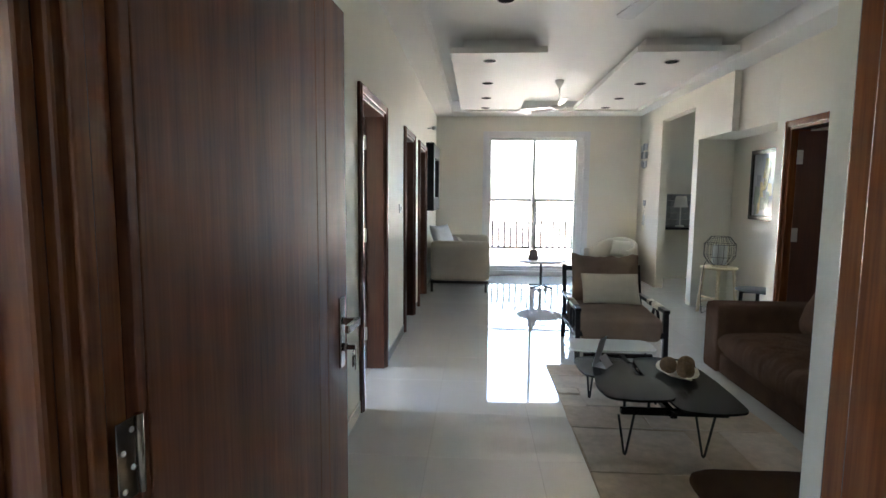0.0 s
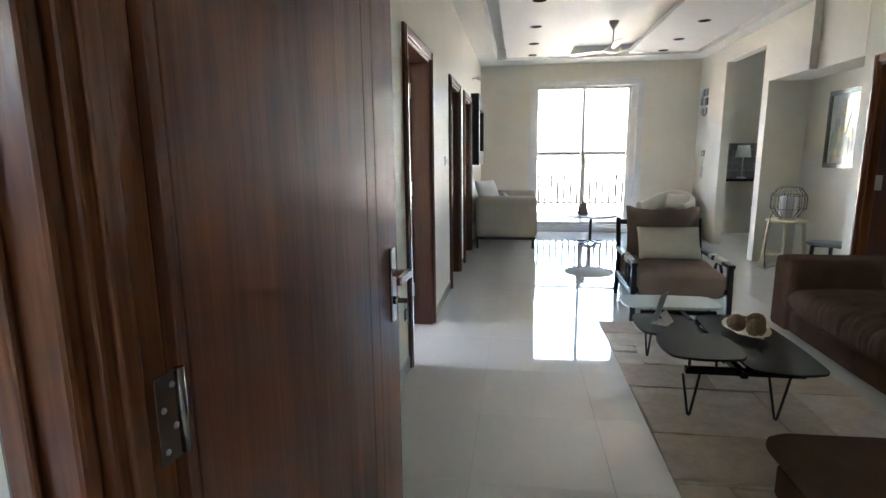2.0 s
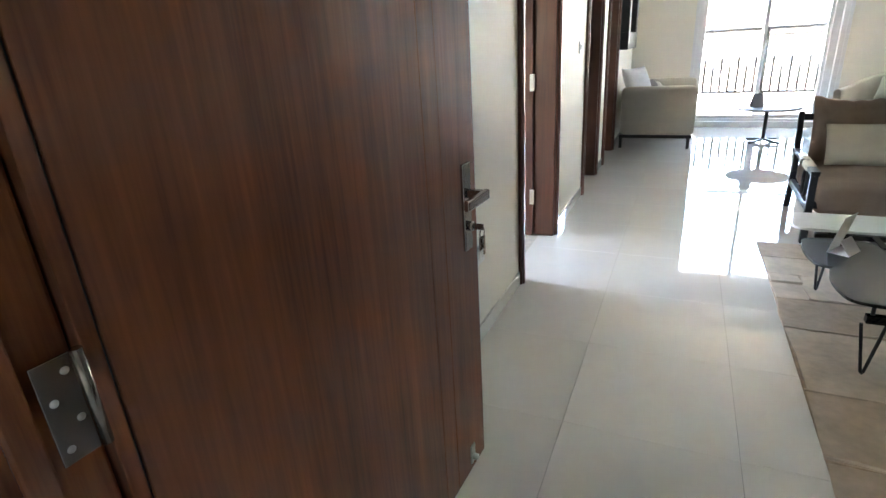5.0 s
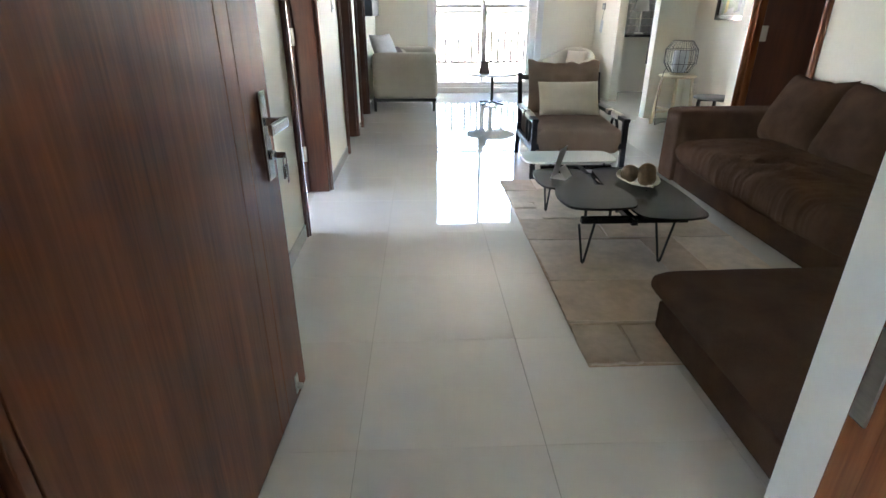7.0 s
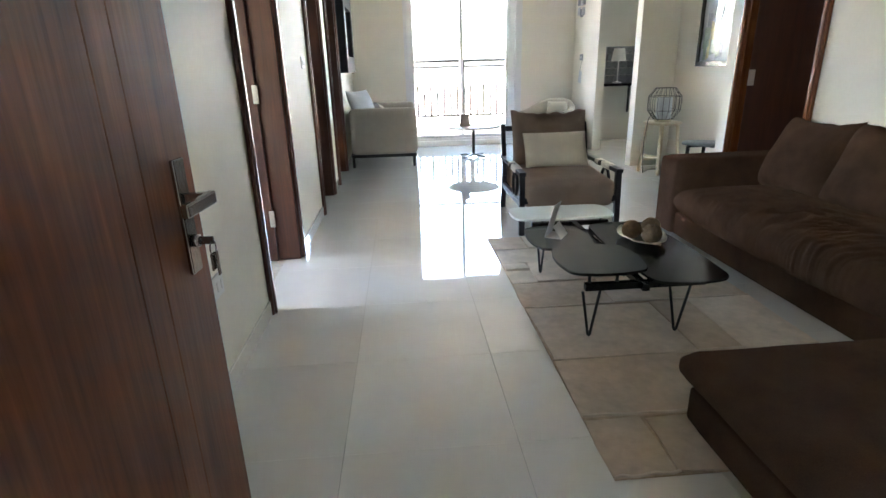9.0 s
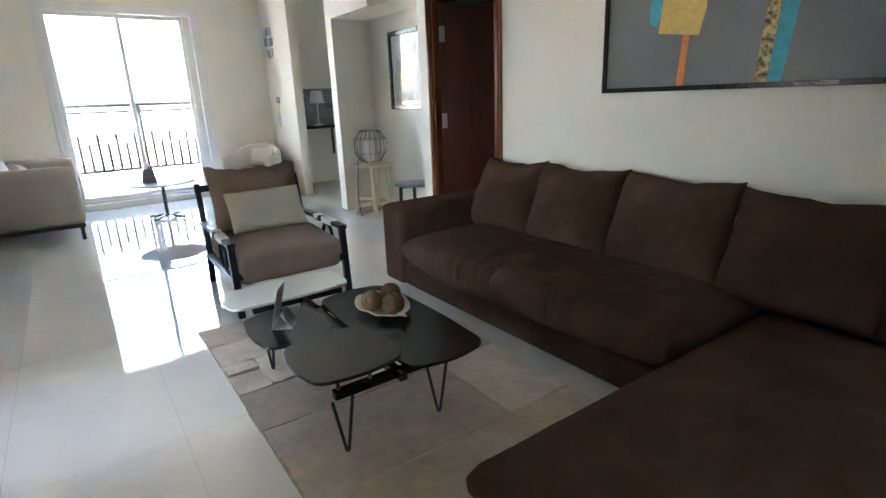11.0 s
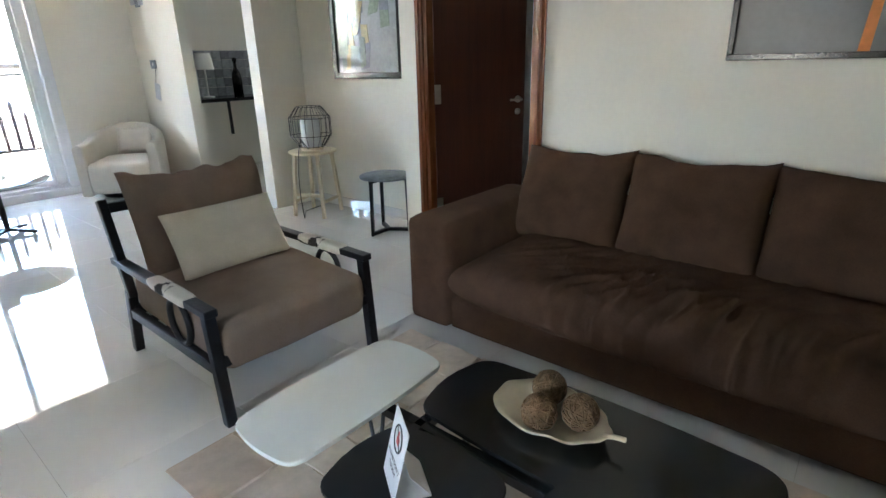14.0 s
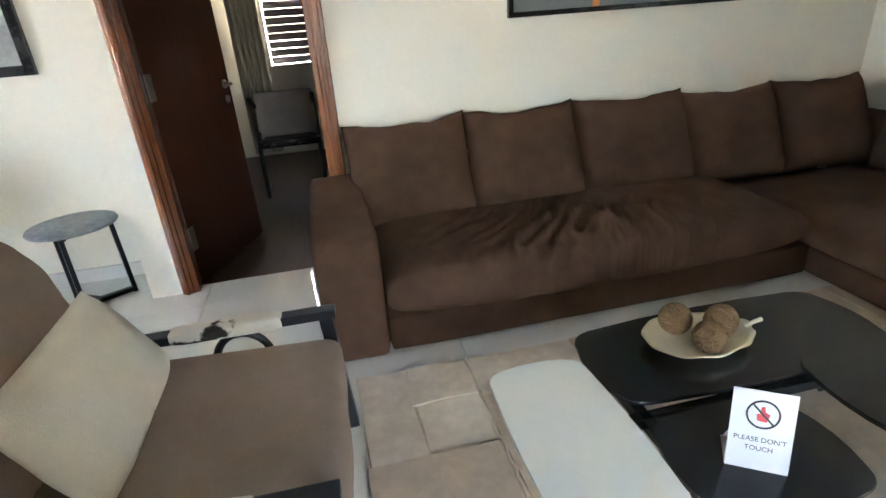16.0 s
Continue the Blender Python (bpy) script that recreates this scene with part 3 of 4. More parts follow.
def entry_leaf():
    # closed it would run along +x; it stands open, nearly along +y
    m = pose(0.168, -0.455, 0.0, 0, 0, 86.7)
    t = thing("entrance_door", m, "dark walnut-stained flush wooden entrance door standing open", "door")
    L, th, H = 1.072, 0.042, 2.06
    # local x along the leaf, local -y is the face towards the camera
    g0, g1 = L - 0.285, L - 0.205
    part("lipping", box(-0.036, -0.014, -th, 0, 0.008, H, 0.002), M_WOOD, t)
    part("panel", box(-0.010, g0 - 0.003, -th, 0, 0.008, H, 0.002), M_WOOD, t)
    part("inlay", box(g0, g1 - 0.003, -th, 0, 0.008, H, 0.0015), M_WOOD, t)
    part("lock_stile", box(g1, L, -th, 0, 0.008, H, 0.002), M_WOOD, t)
    part("core", box(-0.026, L - 0.01, -th + 0.006, -0.006, 0.02, H - 0.01), M_INK, t)
    xp = L - 0.075
    plate = part("handle_plate", box(xp - 0.024, xp + 0.024, -th - 0.010, -th, 0.805, 1.060, 0.003), M_SATIN, t, "dark brushed steel handle plate")
    part("spindle", box(xp - 0.011, xp + 0.011, -th - 0.055, -th - 0.010, 0.962, 0.986, 0.003), M_SATIN, plate)
    part("lever", box(xp - 0.125, xp + 0.013, -th - 0.072, -th - 0.055, 0.960, 0.988, 0.004), M_SATIN, plate)
    part("cylinder", lathe([(0, 0), (0.014, 0), (0.014, 0.014), (0, 0.014)], 20), M_SATIN, plate, m=pose(xp, -th - 0.010, 0.878, 90, 0, 0))
    k = part("key", box(xp - 0.002, xp + 0.002, -th - 0.055, -th - 0.022, 0.869, 0.887, 0.001), M_SATIN, plate)
    part("key_ring", tube([(xp + 0.016 * math.sin(a), -th - 0.05, 0.860 + 0.016 * math.cos(a)) for a in [i * math.pi / 8 for i in range(16)]], 0.0016, 6, True), M_SATIN, plate)
    part("hanging_key", box(xp + 0.004, xp + 0.016, -th - 0.053, -th - 0.050, 0.792, 0.850, 0.001), M_SATIN, plate)
    part("key_bow", box(xp - 0.012, xp + 0.010, -th - 0.048, -th - 0.045, 0.808, 0.848, 0.001), M_SATIN, plate)
    # the lever behind, on the other face
    part("back_plate", box(xp - 0.024, xp + 0.024, 0, 0.010, 0.762, 1.042, 0.003), M_SATIN, t)
    for z in (0.25, 0.94, 1.80):
        hg = part("hinge", box(-0.093, -0.051, -th - 0.006, -th - 0.003, z, z + 0.13, 0.001), M_SATIN, t, "steel butt hinge")
        part("knuckle", tube([(-0.044, -th - 0.006, z), (-0.044, -th - 0.006, z + 0.13)], 0.007, 10), M_SATIN, hg)
        for s in range(4):
            part("screw", lathe([(0, 0.0022), (0.004, 0.002), (0.005, 0)], 10), M_STEEL, hg, m=pose(-0.081 + 0.02 * (s % 2), -th - 0.006, z + 0.018 + 0.031 * s, 90, 0, 0))
    part("stopper", lathe([(0, 0), (0.012, 0), (0.010, 0.02), (0, 0.024)], 14), M_STEEL, t, m=pose(L - 0.1, -th, 0.06, 90, 0, 0))
    part("stopper_plate", box(L - 0.115, L - 0.085, -th - 0.004, -th, 0.035, 0.105, 0.001), M_STEEL, t)


entry_leaf()


def balcony_door():
    t = thing("window_1", pose(0, YW, 0), "white sliding balcony door with two tall glass panes", "window", kind="structure")
    f = 0.06
    z0 = 0.0
    for a, b in ((WX0, WX0 + f), (WX1 - f, WX1)):
        part("window_frame", box(a, b, -0.02, 0.14, z0, WZ, 0.004), M_WHITE, t)
    part("head_frame", box(WX0 + f, WX1 - f, -0.02, 0.14, WZ - f, WZ, 0.004), M_WHITE, t)
    part("window_sill", box(WX0 - 0.05, WX1 + 0.05, -0.05, 0.2, z0, 0.085, 0.006), M_WHITE, t)
    part("track", box(WX0 + f, WX1 - f, 0.0, 0.13, 0.085, 0.12, 0.004), M_WHITE, t)
    mid = 1.76
    for y, a, b in ((0.02, WX0 + f, mid + 0.025), (0.08, mid - 0.025, WX1 - f - 0.09)):
        s = 0.045
        sash = part("sash", joined((a, a + s, y, y + 0.04, 0.12, WZ - f), (b - s, b, y, y + 0.04, 0.12, WZ - f), (a + s, b - s, y, y + 0.04, 0.12, 0.17), (a + s, b - s, y, y + 0.04, WZ - f - 0.05, WZ - f)), M_WHITE, t)
        pane = part("pane", box(a + s, b - s, y + 0.017, y + 0.023, 0.17, WZ - f - 0.05), M_GLASS, sash)
        pane.visible_shadow = False
    part("side_frame", box(WX1 - f - 0.09, WX1 - f, 0.05, 0.12, 0.12, WZ - f, 0.004), M_WHITE, t)
    part("handle", box(mid - 0.012, mid + 0.012, -0.01, 0.02, 1.0, 1.18, 0.004), M_WHITE, t)
    for a, b in ((WX0 - 0.045, WX0), (WX1, WX1 + 0.045)):
        part("casing", box(a, b, -0.014, 0, 0.085, WZ + 0.045, 0.004), M_WHITE, t)
    part("head_casing", box(WX0, WX1, -0.014, 0, WZ, WZ + 0.045, 0.004), M_WHITE, t)


balcony_door()

# ---- balcony and outdoors ----
YB = 9.65
solid("balcony_floor", box(-0.6, 5.0, YW + 0.2, YB + 0.15, -0.25, -0.02), M_TERRA, "tiled balcony floor", "balcony")
solid("balcony_kerb", box(-0.6, 5.0, YB - 0.08, YB + 0.15, -0.02, 0.20, 0.01), M_CONC, "low plastered balcony kerb", "kerb")

# unseen slab, added to keep the sun off the railing
solid("sun_block_slab", box(-0.6, 5.0, YW + 0.2, YB + 0.2, ZC, ZC + 0.15), M_CONC, "unseen slab added over the balcony to block the sun", "balcony")


def railing():
    t = thing("balcony_railing", pose(0, YB, 0.2), "dark metal balcony railing with pointed balusters", "railing")
    part("top_rail", tube([(-0.6, 0, 1.16), (5.0, 0, 1.16)], 0.028, 10), M_WIRE, t)
    part("second_rail", tube([(-0.6, 0, 1.06), (5.0, 0, 1.06)], 0.018, 8), M_WIRE, t)
    part("bottom_rail", tube([(-0.6, 0, 0.18), (5.0, 0, 0.18)], 0.025, 8), M_WIRE, t)
    post = None
    k = 0
    x = -0.55
    while x < 5.0:
        if k % 8 == 4:
            part("post", tube([(x, 0, 0), (x, 0, 1.16)], 0.030, 8), M_WIRE, t)
        else:
            top = 0.80 if k % 2 else 0.66
            part("baluster", lathe([(0, 0.16), (0.024, 0.16), (0.024, top - 0.14), (0.032, top - 0.10), (0, top)], 8, at=(x, 0)), M_WIRE, t)
        x += 0.125
        k += 1


railing()
solid("ground", box(-1500, 1500, YB + 6, 3000, -14.0, -13.5), M_GROUND, "pale dusty ground far below the balcony", "ground")


def far_block(x, y, w, d, h, storeys, bays):
    t = thing("apartment_building", pose(x, y, -13.5), "pale hazy distant apartment building", "building", "distant buildings")
    part("wall", box(-w / 2, w / 2, -d / 2, d / 2, 0, h), M_FAR, t)
    part("roof", box(-w / 2 - 0.3, w / 2 + 0.3, -d / 2 - 0.3, d / 2 + 0.3, h, h + 0.6), M_FAR, t)
    me = None
    for i in range(storeys):
        for j in range(bays):
            px, pz = -w / 2 + (j + 0.5) * w / bays, (i + 0.35) * h / storeys
            if me is None:
                ob = part("window", box(-0.7, 0.7, -0.06, 0.04, 0, 1.4), M_FARWIN, t, m=pose(px, -d / 2, pz))
                me = ob.data
            else:
                share("window", me, t, pose(px, -d / 2, pz))


far_block(-14, 120, 26, 14, 12.0, 4, 8)
far_block(24, 150, 30, 14, 13.0, 4, 9)
far_block(58, 170, 26, 14, 11.0, 4, 8)

# ---- fans ----
def ceiling_fan(x, y, turn, drop):
    t = thing("ceiling_fan", pose(x, y, ZC, 0, 0, turn), "white three-blade ceiling fan on a short rod", "fan", "ceiling fans")
    part("canopy", lathe([(0, 0), (0.062, 0), (0.058, -0.03), (0.022, -0.10), (0, -0.10)], 24), M_FAN, t)
    part("rod", tube([(0, 0, -0.1), (0, 0, -drop + 0.05)], 0.011, 10), M_FAN, t)
    part("motor", lathe([(0, -drop + 0.07), (0.03, -drop + 0.06), (0.05, -drop + 0.03), (0.10, -drop), (0.105, -drop - 0.03), (0.06, -drop - 0.06), (0, -drop - 0.07)], 28), M_FAN, t)
    for k in range(3):
        blade = part("blade", prism([(0.20, -0.045), (0.58, -0.062), (0.615, -0.03), (0.615, 0.04), (0.58, 0.062), (0.20, 0.04)], -0.004, 0.004, 0.002), M_FAN, t, m=pose(0, 0, -drop - 0.02, 0, 0, 120 * k) @ pose(0, 0, 0, 9, 0, 0))
        part("bracket", box(0.08, 0.23, -0.02, 0.02, -0.006, 0.002, 0.001), M_STEEL, blade)


ceiling_fan(1.855, 6.2, -92, 0.33)
ceiling_fan(1.855, 2.0, 100, 0.33)
# ---- sofa ----
def corner_sofa():
    t = thing("corner_sofa", pose(0, 0, 0), "large dark brown fabric corner sofa with loose back cushions", "sofa")

    def block(name, x0, x1, y0, y1, z0, z1, r, n=8, **kw):
        return part(name, soft_box(x1 - x0, y1 - y0, z1 - z0, r, n, **kw), M_BROWN, t, m=pose((x0 + x1) / 2, (y0 + y1) / 2, z0))

    block("base", 2.705, 3.64, 0.90, 2.96, 0.025, 0.195, 0.02)
    block("chaise_base", 1.70, 3.64, -0.26, 0.89, 0.025, 0.165, 0.02)
    block("arm", 2.685, 3.645, 2.96, 3.22, 0.02, 0.578, 0.035, 10)
    block("back_panel", 3.54, 3.672, 0.0, 2.96, 0.195, 0.60, 0.04)
    block("end_panel", 1.90, 3.66, -0.28, -0.12, 0.195, 0.60, 0.04)
    part("seat_cushion", seat_pad(0.84, 2.005, 0.172, 0.065, 0.036, 3.0), M_BROWN, t, m=pose(3.095, 1.955, 0.195))
    block("chaise_cushion", 1.69, 3.46, -0.12, 0.93, 0.165, 0.292, 0.055, 28, puff=0.040, wrinkle=0.006, wscale=5, seed=9.0)
    for k, (a, b) in enumerate(((2.415, 3.02), (1.795, 2.405), (1.145, 1.785), (0.52, 1.135), (-0.08, 0.50))):
        m = pose(3.335, (a + b) / 2 - 0.02, 0.362 - (0.045 if k > 2 else 0), 0, 0, -90 + (k % 2 * 4 - 2)) @ pose(0, 0, 0, -23, (k * 1.7 % 3) - 1.5, 0)
        part("back_cushion", pillow(b - a + 0.03, 0.525 + (0.03 if k > 2 else 0), 0.25, 0.035, seed=k * 3.1, sag=0.02, wrinkle=0.016, lump=0.012, n=22), M_BROWN, t, m=m)
    for k, (a, b) in enumerate(((2.62, 3.25),)):
        m = pose((a + b) / 2, -0.02, 0.32) @ pose(0, 0, 0, 16, 0, 0)
        part("back_cushion", pillow(b - a + 0.02, 0.47, 0.26, 0.03, seed=31 + k, sag=0.02), M_BROWN, t, m=m)


corner_sofa()


# ---- armchair ----
def armchair():
    t = thing("armchair", pose(2.0, 3.605, 0, 0, 0, -1.5) @ Matrix.Diagonal((1, 1, 0.93, 1)), "black wooden armchair with taupe cushions and hide-wrapped arms", "chair")
    # local: front at -y, legs at x = +-0.365
    hw, yf, yb = 0.365, -0.44, 0.44
    s = 0.042
    for sx in (-1, 1):
        x = sx * hw
        part("front_leg", bar((x, yf, 0), (x, yf + 0.03, 0.50), s, s), M_BLACKFRAME, t)
        part("back_leg", bar((x, yb + 0.02, 0), (x, yb - 0.06, 0.36), s, s), M_BLACKFRAME, t)
        part("back_post", bar((x, yb - 0.075, 0.33), (x, yb + 0.06, 0.80), s * 0.9, s), M_BLACKFRAME, t)
        part("side_rail", bar((x, yf + 0.02, 0.255), (x, yb - 0.03, 0.235), s * 0.8, 0.05), M_BLACKFRAME, t)
        arm = part("arm_rail", bar((x, yf - 0.005, 0.505), (x, yb + 0.04, 0.50), 0.05, 0.032), M_BLACKFRAME, t)
        # hide sleeve round the middle of the arm
        part("hide_sleeve", soft_box(0.066, 0.34, 0.05, 0.018, 6, wrinkle=0.003, wscale=30, seed=sx), M_HIDE, t, "black and white cowhide arm wrap", m=pose(x, yf + 0.33, 0.48))
        ring = [(x, yf + 0.30 + 0.085 * math.cos(a), 0.372 + 0.105 * math.sin(a)) for a in [i * math.pi / 16 for i in range(32)]]
        part("ring", tube(ring, 0.013, 8, True), M_BLACKFRAME, t)
    part("front_rail", bar((-hw, yf + 0.015, 0.285), (hw, yf + 0.015, 0.285), s * 0.8, 0.05), M_BLACKFRAME, t)
    part("back_rail", bar((-hw, yb - 0.05, 0.25), (hw, yb - 0.05, 0.25), s * 0.8, 0.05), M_BLACKFRAME, t)
    part("top_rail", bar((-hw, yb + 0.05, 0.76), (hw, yb + 0.05, 0.76), 0.03, 0.05), M_BLACKFRAME, t)
    for k in range(4):
        part("slat", bar((-hw, yf + 0.2 + 0.16 * k, 0.245), (hw, yf + 0.2 + 0.16 * k, 0.245), 0.05, 0.015, 0.002), M_BLACKFRAME, t)
    part("seat_cushion", soft_box(0.675, 0.82, 0.225, 0.045, 18, puff=0.022, wrinkle=0.010, seed=2.0), M_TAUPE, t, "taupe seat cushion", m=pose(0, -0.03, 0.225, 1.5, 0, 0))
    back = part("back_cushion", pillow(0.655, 0.515, 0.27, 0.03, seed=5.0, wrinkle=0.034, sag=0.02, n=30, lump=0.024), M_TAUPE, t, "taupe back cushion", m=pose(0.012, 0.25, 0.435, -17, 0, 0))
    part("lumbar_cushion", pillow(0.54, 0.34, 0.16, 0.03, seed=8.0, wrinkle=0.006), M_CREAM, t, "plain cream linen lumbar cushion", m=pose(0.025, 0.05, 0.445, -26, 0, 2))


armchair()


# ---- rug ----
def rug():
    t = thing("rug", pose(0, 0, 0), "beige patchwork hide rug with raised seams", "rug")
    x0, x1, y0, y1 = 1.355, 2.585, 0.65, 3.12
    part("backing", box(x0, x1, y0, y1, 0.0005, 0.006), M_RUGSEAM, t)
    rnd = random.Random(7)
    cells = ((1.30, 1.52, 0.64, 0.95), (1.52, 1.96, 0.64, 0.93), (1.96, 2.56, 0.64, 0.93), (1.30, 1.98, 0.95, 1.37), (1.98, 2.56, 0.93, 1.37),
             (1.30, 1.98, 1.37, 1.92), (1.98, 2.20, 1.37, 1.92), (2.20, 2.56, 1.37, 1.92), (1.30, 1.80, 1.92, 2.28), (1.80, 2.56, 1.92, 2.28),
             (1.30, 1.46, 2.28, 2.50), (1.46, 1.80, 2.28, 2.62), (1.80, 2.30, 2.28, 2.76), (2.30, 2.56, 2.28, 2.76), (1.30, 1.46, 2.50, 2.62),
             (1.30, 1.62, 2.62, 2.92), (1.62, 1.80, 2.62, 2.92), (1.80, 2.08, 2.76, 3.22), (2.08, 2.34, 2.76, 3.02), (2.34, 2.56, 2.76, 3.02),
             (1.30, 1.55, 2.92, 3.22), (1.55, 1.80, 2.92, 3.22), (2.08, 2.56, 3.02, 3.22))
    for k, (a, b, c, d) in enumerate(cells):
        a, b = (x0 + (q - 1.30) * (x1 - x0) / 1.26 for q in (a, b))
        c, d = (y0 + (q - 0.64) * (y1 - y0) / 2.58 for q in (c, d))
        g = 0.0018
        top = 0.009 + (k * 7 % 5) * 0.0022
        jit = lambda: rnd.uniform(-0.010, 0.010)
        bm = prism([(a + g + jit(), c + g + jit()), ((a + b) / 2, c + g + jit()), (b - g + jit(), c + g + jit()), (b - g + jit(), (c + d) / 2), (b - g + jit(), d - g + jit()),
                    ((a + b) / 2, d - g + jit()), (a + g + jit(), d - g + jit()), (a + g + jit(), (c + d) / 2)], 0.006, top + 0.0004 * (k % 3), 0.003, 2)
        if k % 3 != 1:
            wave = [rnd.uniform(-0.006, 0.006) for _ in range(9)]
            part("seam", tube([(a + (b - a) * s / 8, c + 0.004 + wave[s], top + 0.001 + abs(wave[s]) * 0.5) for s in range(9)], 0.0055, 6), M_RUGPALE, t)
        part("patch", bm, M_RUG if k in (0, 1, 2, 3, 4, 6, 8, 9, 12, 17, 20) else M_RUGPALE, t)


rug()


# ---- coffee table ----
def hairpin(t, x, y, top, dx, dy):
    part("leg", tube([(x + dx, y + dy, top), (x + dx * 0.12, y + dy * 0.12, 0.024), (x, y, 0.017), (x - dx * 0.12, y - dy * 0.12, 0.024), (x - dx, y - dy, top)], 0.0065, 8), M_WIRE, t)


def coffee_table():
    t = thing("coffee_table", pose(0, 0, 0), "low table of overlapping black and white rounded tops on hairpin legs", "table")

    def top(name, x0, x1, y0, y1, z, mt, label, r=0.075, bow=0.014):
        part(name, prism(rounded_outline(x0 + bow * 0.6, x1 - bow * 0.6, y0 + bow * 0.6, y1 - bow * 0.6, r, 7, bow), z - 0.014, z, 0.004), mt, t, label)

    top("large_top", 1.83, 2.225, 1.45, 2.42, 0.302, M_BLACK, "large matt black top", 0.075, 0.02)
    top("middle_top", 1.44, 1.78, 1.985, 2.41, 0.300, M_BLACK, "small matt black top", 0.06, 0.016)
    top("front_top", 1.46, 1.855, 1.50, 1.90, 0.345, M_BLACK, "small matt black top", 0.065, 0.016)
    top("white_top", 1.42, 2.06, 2.445, 2.75, 0.336, M_WHITEGLASS, "glossy white glass top", 0.05, 0.01)
    z = 0.262
    for a, b in (((1.55, 1.55), (2.12, 1.55)), ((1.50, 2.36), (2.10, 2.36)), ((1.82, 1.50), (1.82, 2.56))):
        part("frame_bar", bar((*a, z), (*b, z), 0.035, 0.035), M_BLACK, t)
    part("frame_bar", bar((1.55, 2.57, z), (2.05, 2.57, z), 0.03, 0.03), M_BLACK, t)
    for x, y in ((1.57, 1.55), (1.70, 1.55), (1.70, 2.36), (1.62, 2.57), (2.0, 2.57), (1.76, 1.62)):
        part("stud", tube([(x, y, z + 0.015), (x, y, 0.324 if y > 2.5 else 0.333 if y < 1.9 else 0.288)], 0.008, 8), M_WIRE, t)
    hairpin(t, 1.58, 1.54, z - 0.015, 0.045, 0.01)
    hairpin(t, 2.0, 1.54, z - 0.015, 0.05, 0.0)
    hairpin(t, 1.56, 2.36, z - 0.015, 0.03, 0.02)
    hairpin(t, 2.05, 2.36, z - 0.015, 0.045, 0.0)
    hairpin(t, 1.82, 2.56, z - 0.015, 0.0, 0.04)


coffee_table()


def leaf_bowl():
    t = thing("leaf_bowl", pose(2.035, 2.043, 0.302, 0, 0, -93), "cream leaf-shaped ceramic dish on the black table", "bowl")
    bm = bmesh.new()
    n, rings = 72, 7

    def edge(a):
        # local +x towards the stem
        c, s = math.cos(a), math.sin(a)
        f = 1 + 0.020 * math.sin(11 * a) * max(0, c) + 0.014 * math.sin(7 * a + 1)
        return 0.178 * c * f, 0.122 * s * f * (1 - 0.12 * c)

    for layer, dz in ((0, 0.0), (1, 0.006)):
        prev = None
        for k in range(rings + 1):
            f = k / rings
            ring = []
            for i in range(n):
                a = 2 * math.pi * i / n
                x, y = edge(a)
                z = 0.004 + 0.034 * f ** 2.2 + 0.003 * math.sin(9 * a) * f ** 3
                ring.append(bm.verts.new((x * f, y * f, z + dz)) if k else None)
            if k == 0:
                centre = bm.verts.new((0, 0, 0.004 + dz))
            for i in range(n):
                j = (i + 1) % n
                if k == 1:
                    fc = bm.faces.new((centre, ring[i], ring[j]))
                elif k > 1:
                    fc = bm.faces.new((prev[i], ring[i], ring[j], prev[j]))
                else:
                    continue
                fc.smooth = True
            prev = ring
        if layer == 0:
            outer = prev
        else:
            for i in range(n):
                j = (i + 1) % n
                bm.faces.new((outer[i], outer[j], prev[j], prev[i])).smooth = True
    part("dish", bm, M_BOWL, t)
    part("stem", tube([(0.165, 0, 0.036), (0.19, 0.004, 0.045), (0.222, 0.006, 0.05)], 0.007, 8), M_BOWL, t)


leaf_bowl()


def rattan_ball(x, y, z, r, seed):
    t = thing("rattan_ball", pose(x, y, z), "brown woven rattan decorative ball in the dish", "ball", "balls in the dish")
    rnd = random.Random(seed)
    core = bmesh.new()
    bmesh.ops.create_icosphere(core, subdivisions=3, radius=r * 0.93)
    for f in core.faces:
        f.smooth = True
    part("core", core, M_RATTAN, t)
    for k in range(26):
        ax = Vector((rnd.gauss(0, 1), rnd.gauss(0, 1), rnd.gauss(0, 1))).normalized()
        u = ax.orthogonal().normalized()
        v = ax.cross(u)
        off = rnd.uniform(-0.5, 0.5)
        rr = r * math.sqrt(1 - off * off)
        pts = [ax * r * off + rr * (math.cos(a) * u + math.sin(a) * v) * (1 + 0.02 * math.sin(3 * a + k)) for a in [i * math.pi / 12 for i in range(24)]]
        part("strand", tube(pts, 0.0026, 5, True), M_RATTAN, t)


rattan_ball(1.978, 2.050, 0.302 + 0.064, 0.050, 1)
rattan_ball(2.047, 1.958, 0.302 + 0.064, 0.050, 2)
rattan_ball(2.101, 2.084, 0.302 + 0.064, 0.050, 3)


def text_part(name, body, size, material, parent, m):
    cu = bpy.data.curves.new(name, "FONT")
    cu.body, cu.size, cu.align_x = body, size, "CENTER"
    cu.extrude = 0.0002
    ob = new(name, cu)
    me = bpy.data.meshes.new_from_object(ob)
    bpy.data.objects.remove(ob)
    me.materials.append(material)
    o2 = new(name, me)
    o2.parent = parent
    o2.matrix_basis = m
    return o2


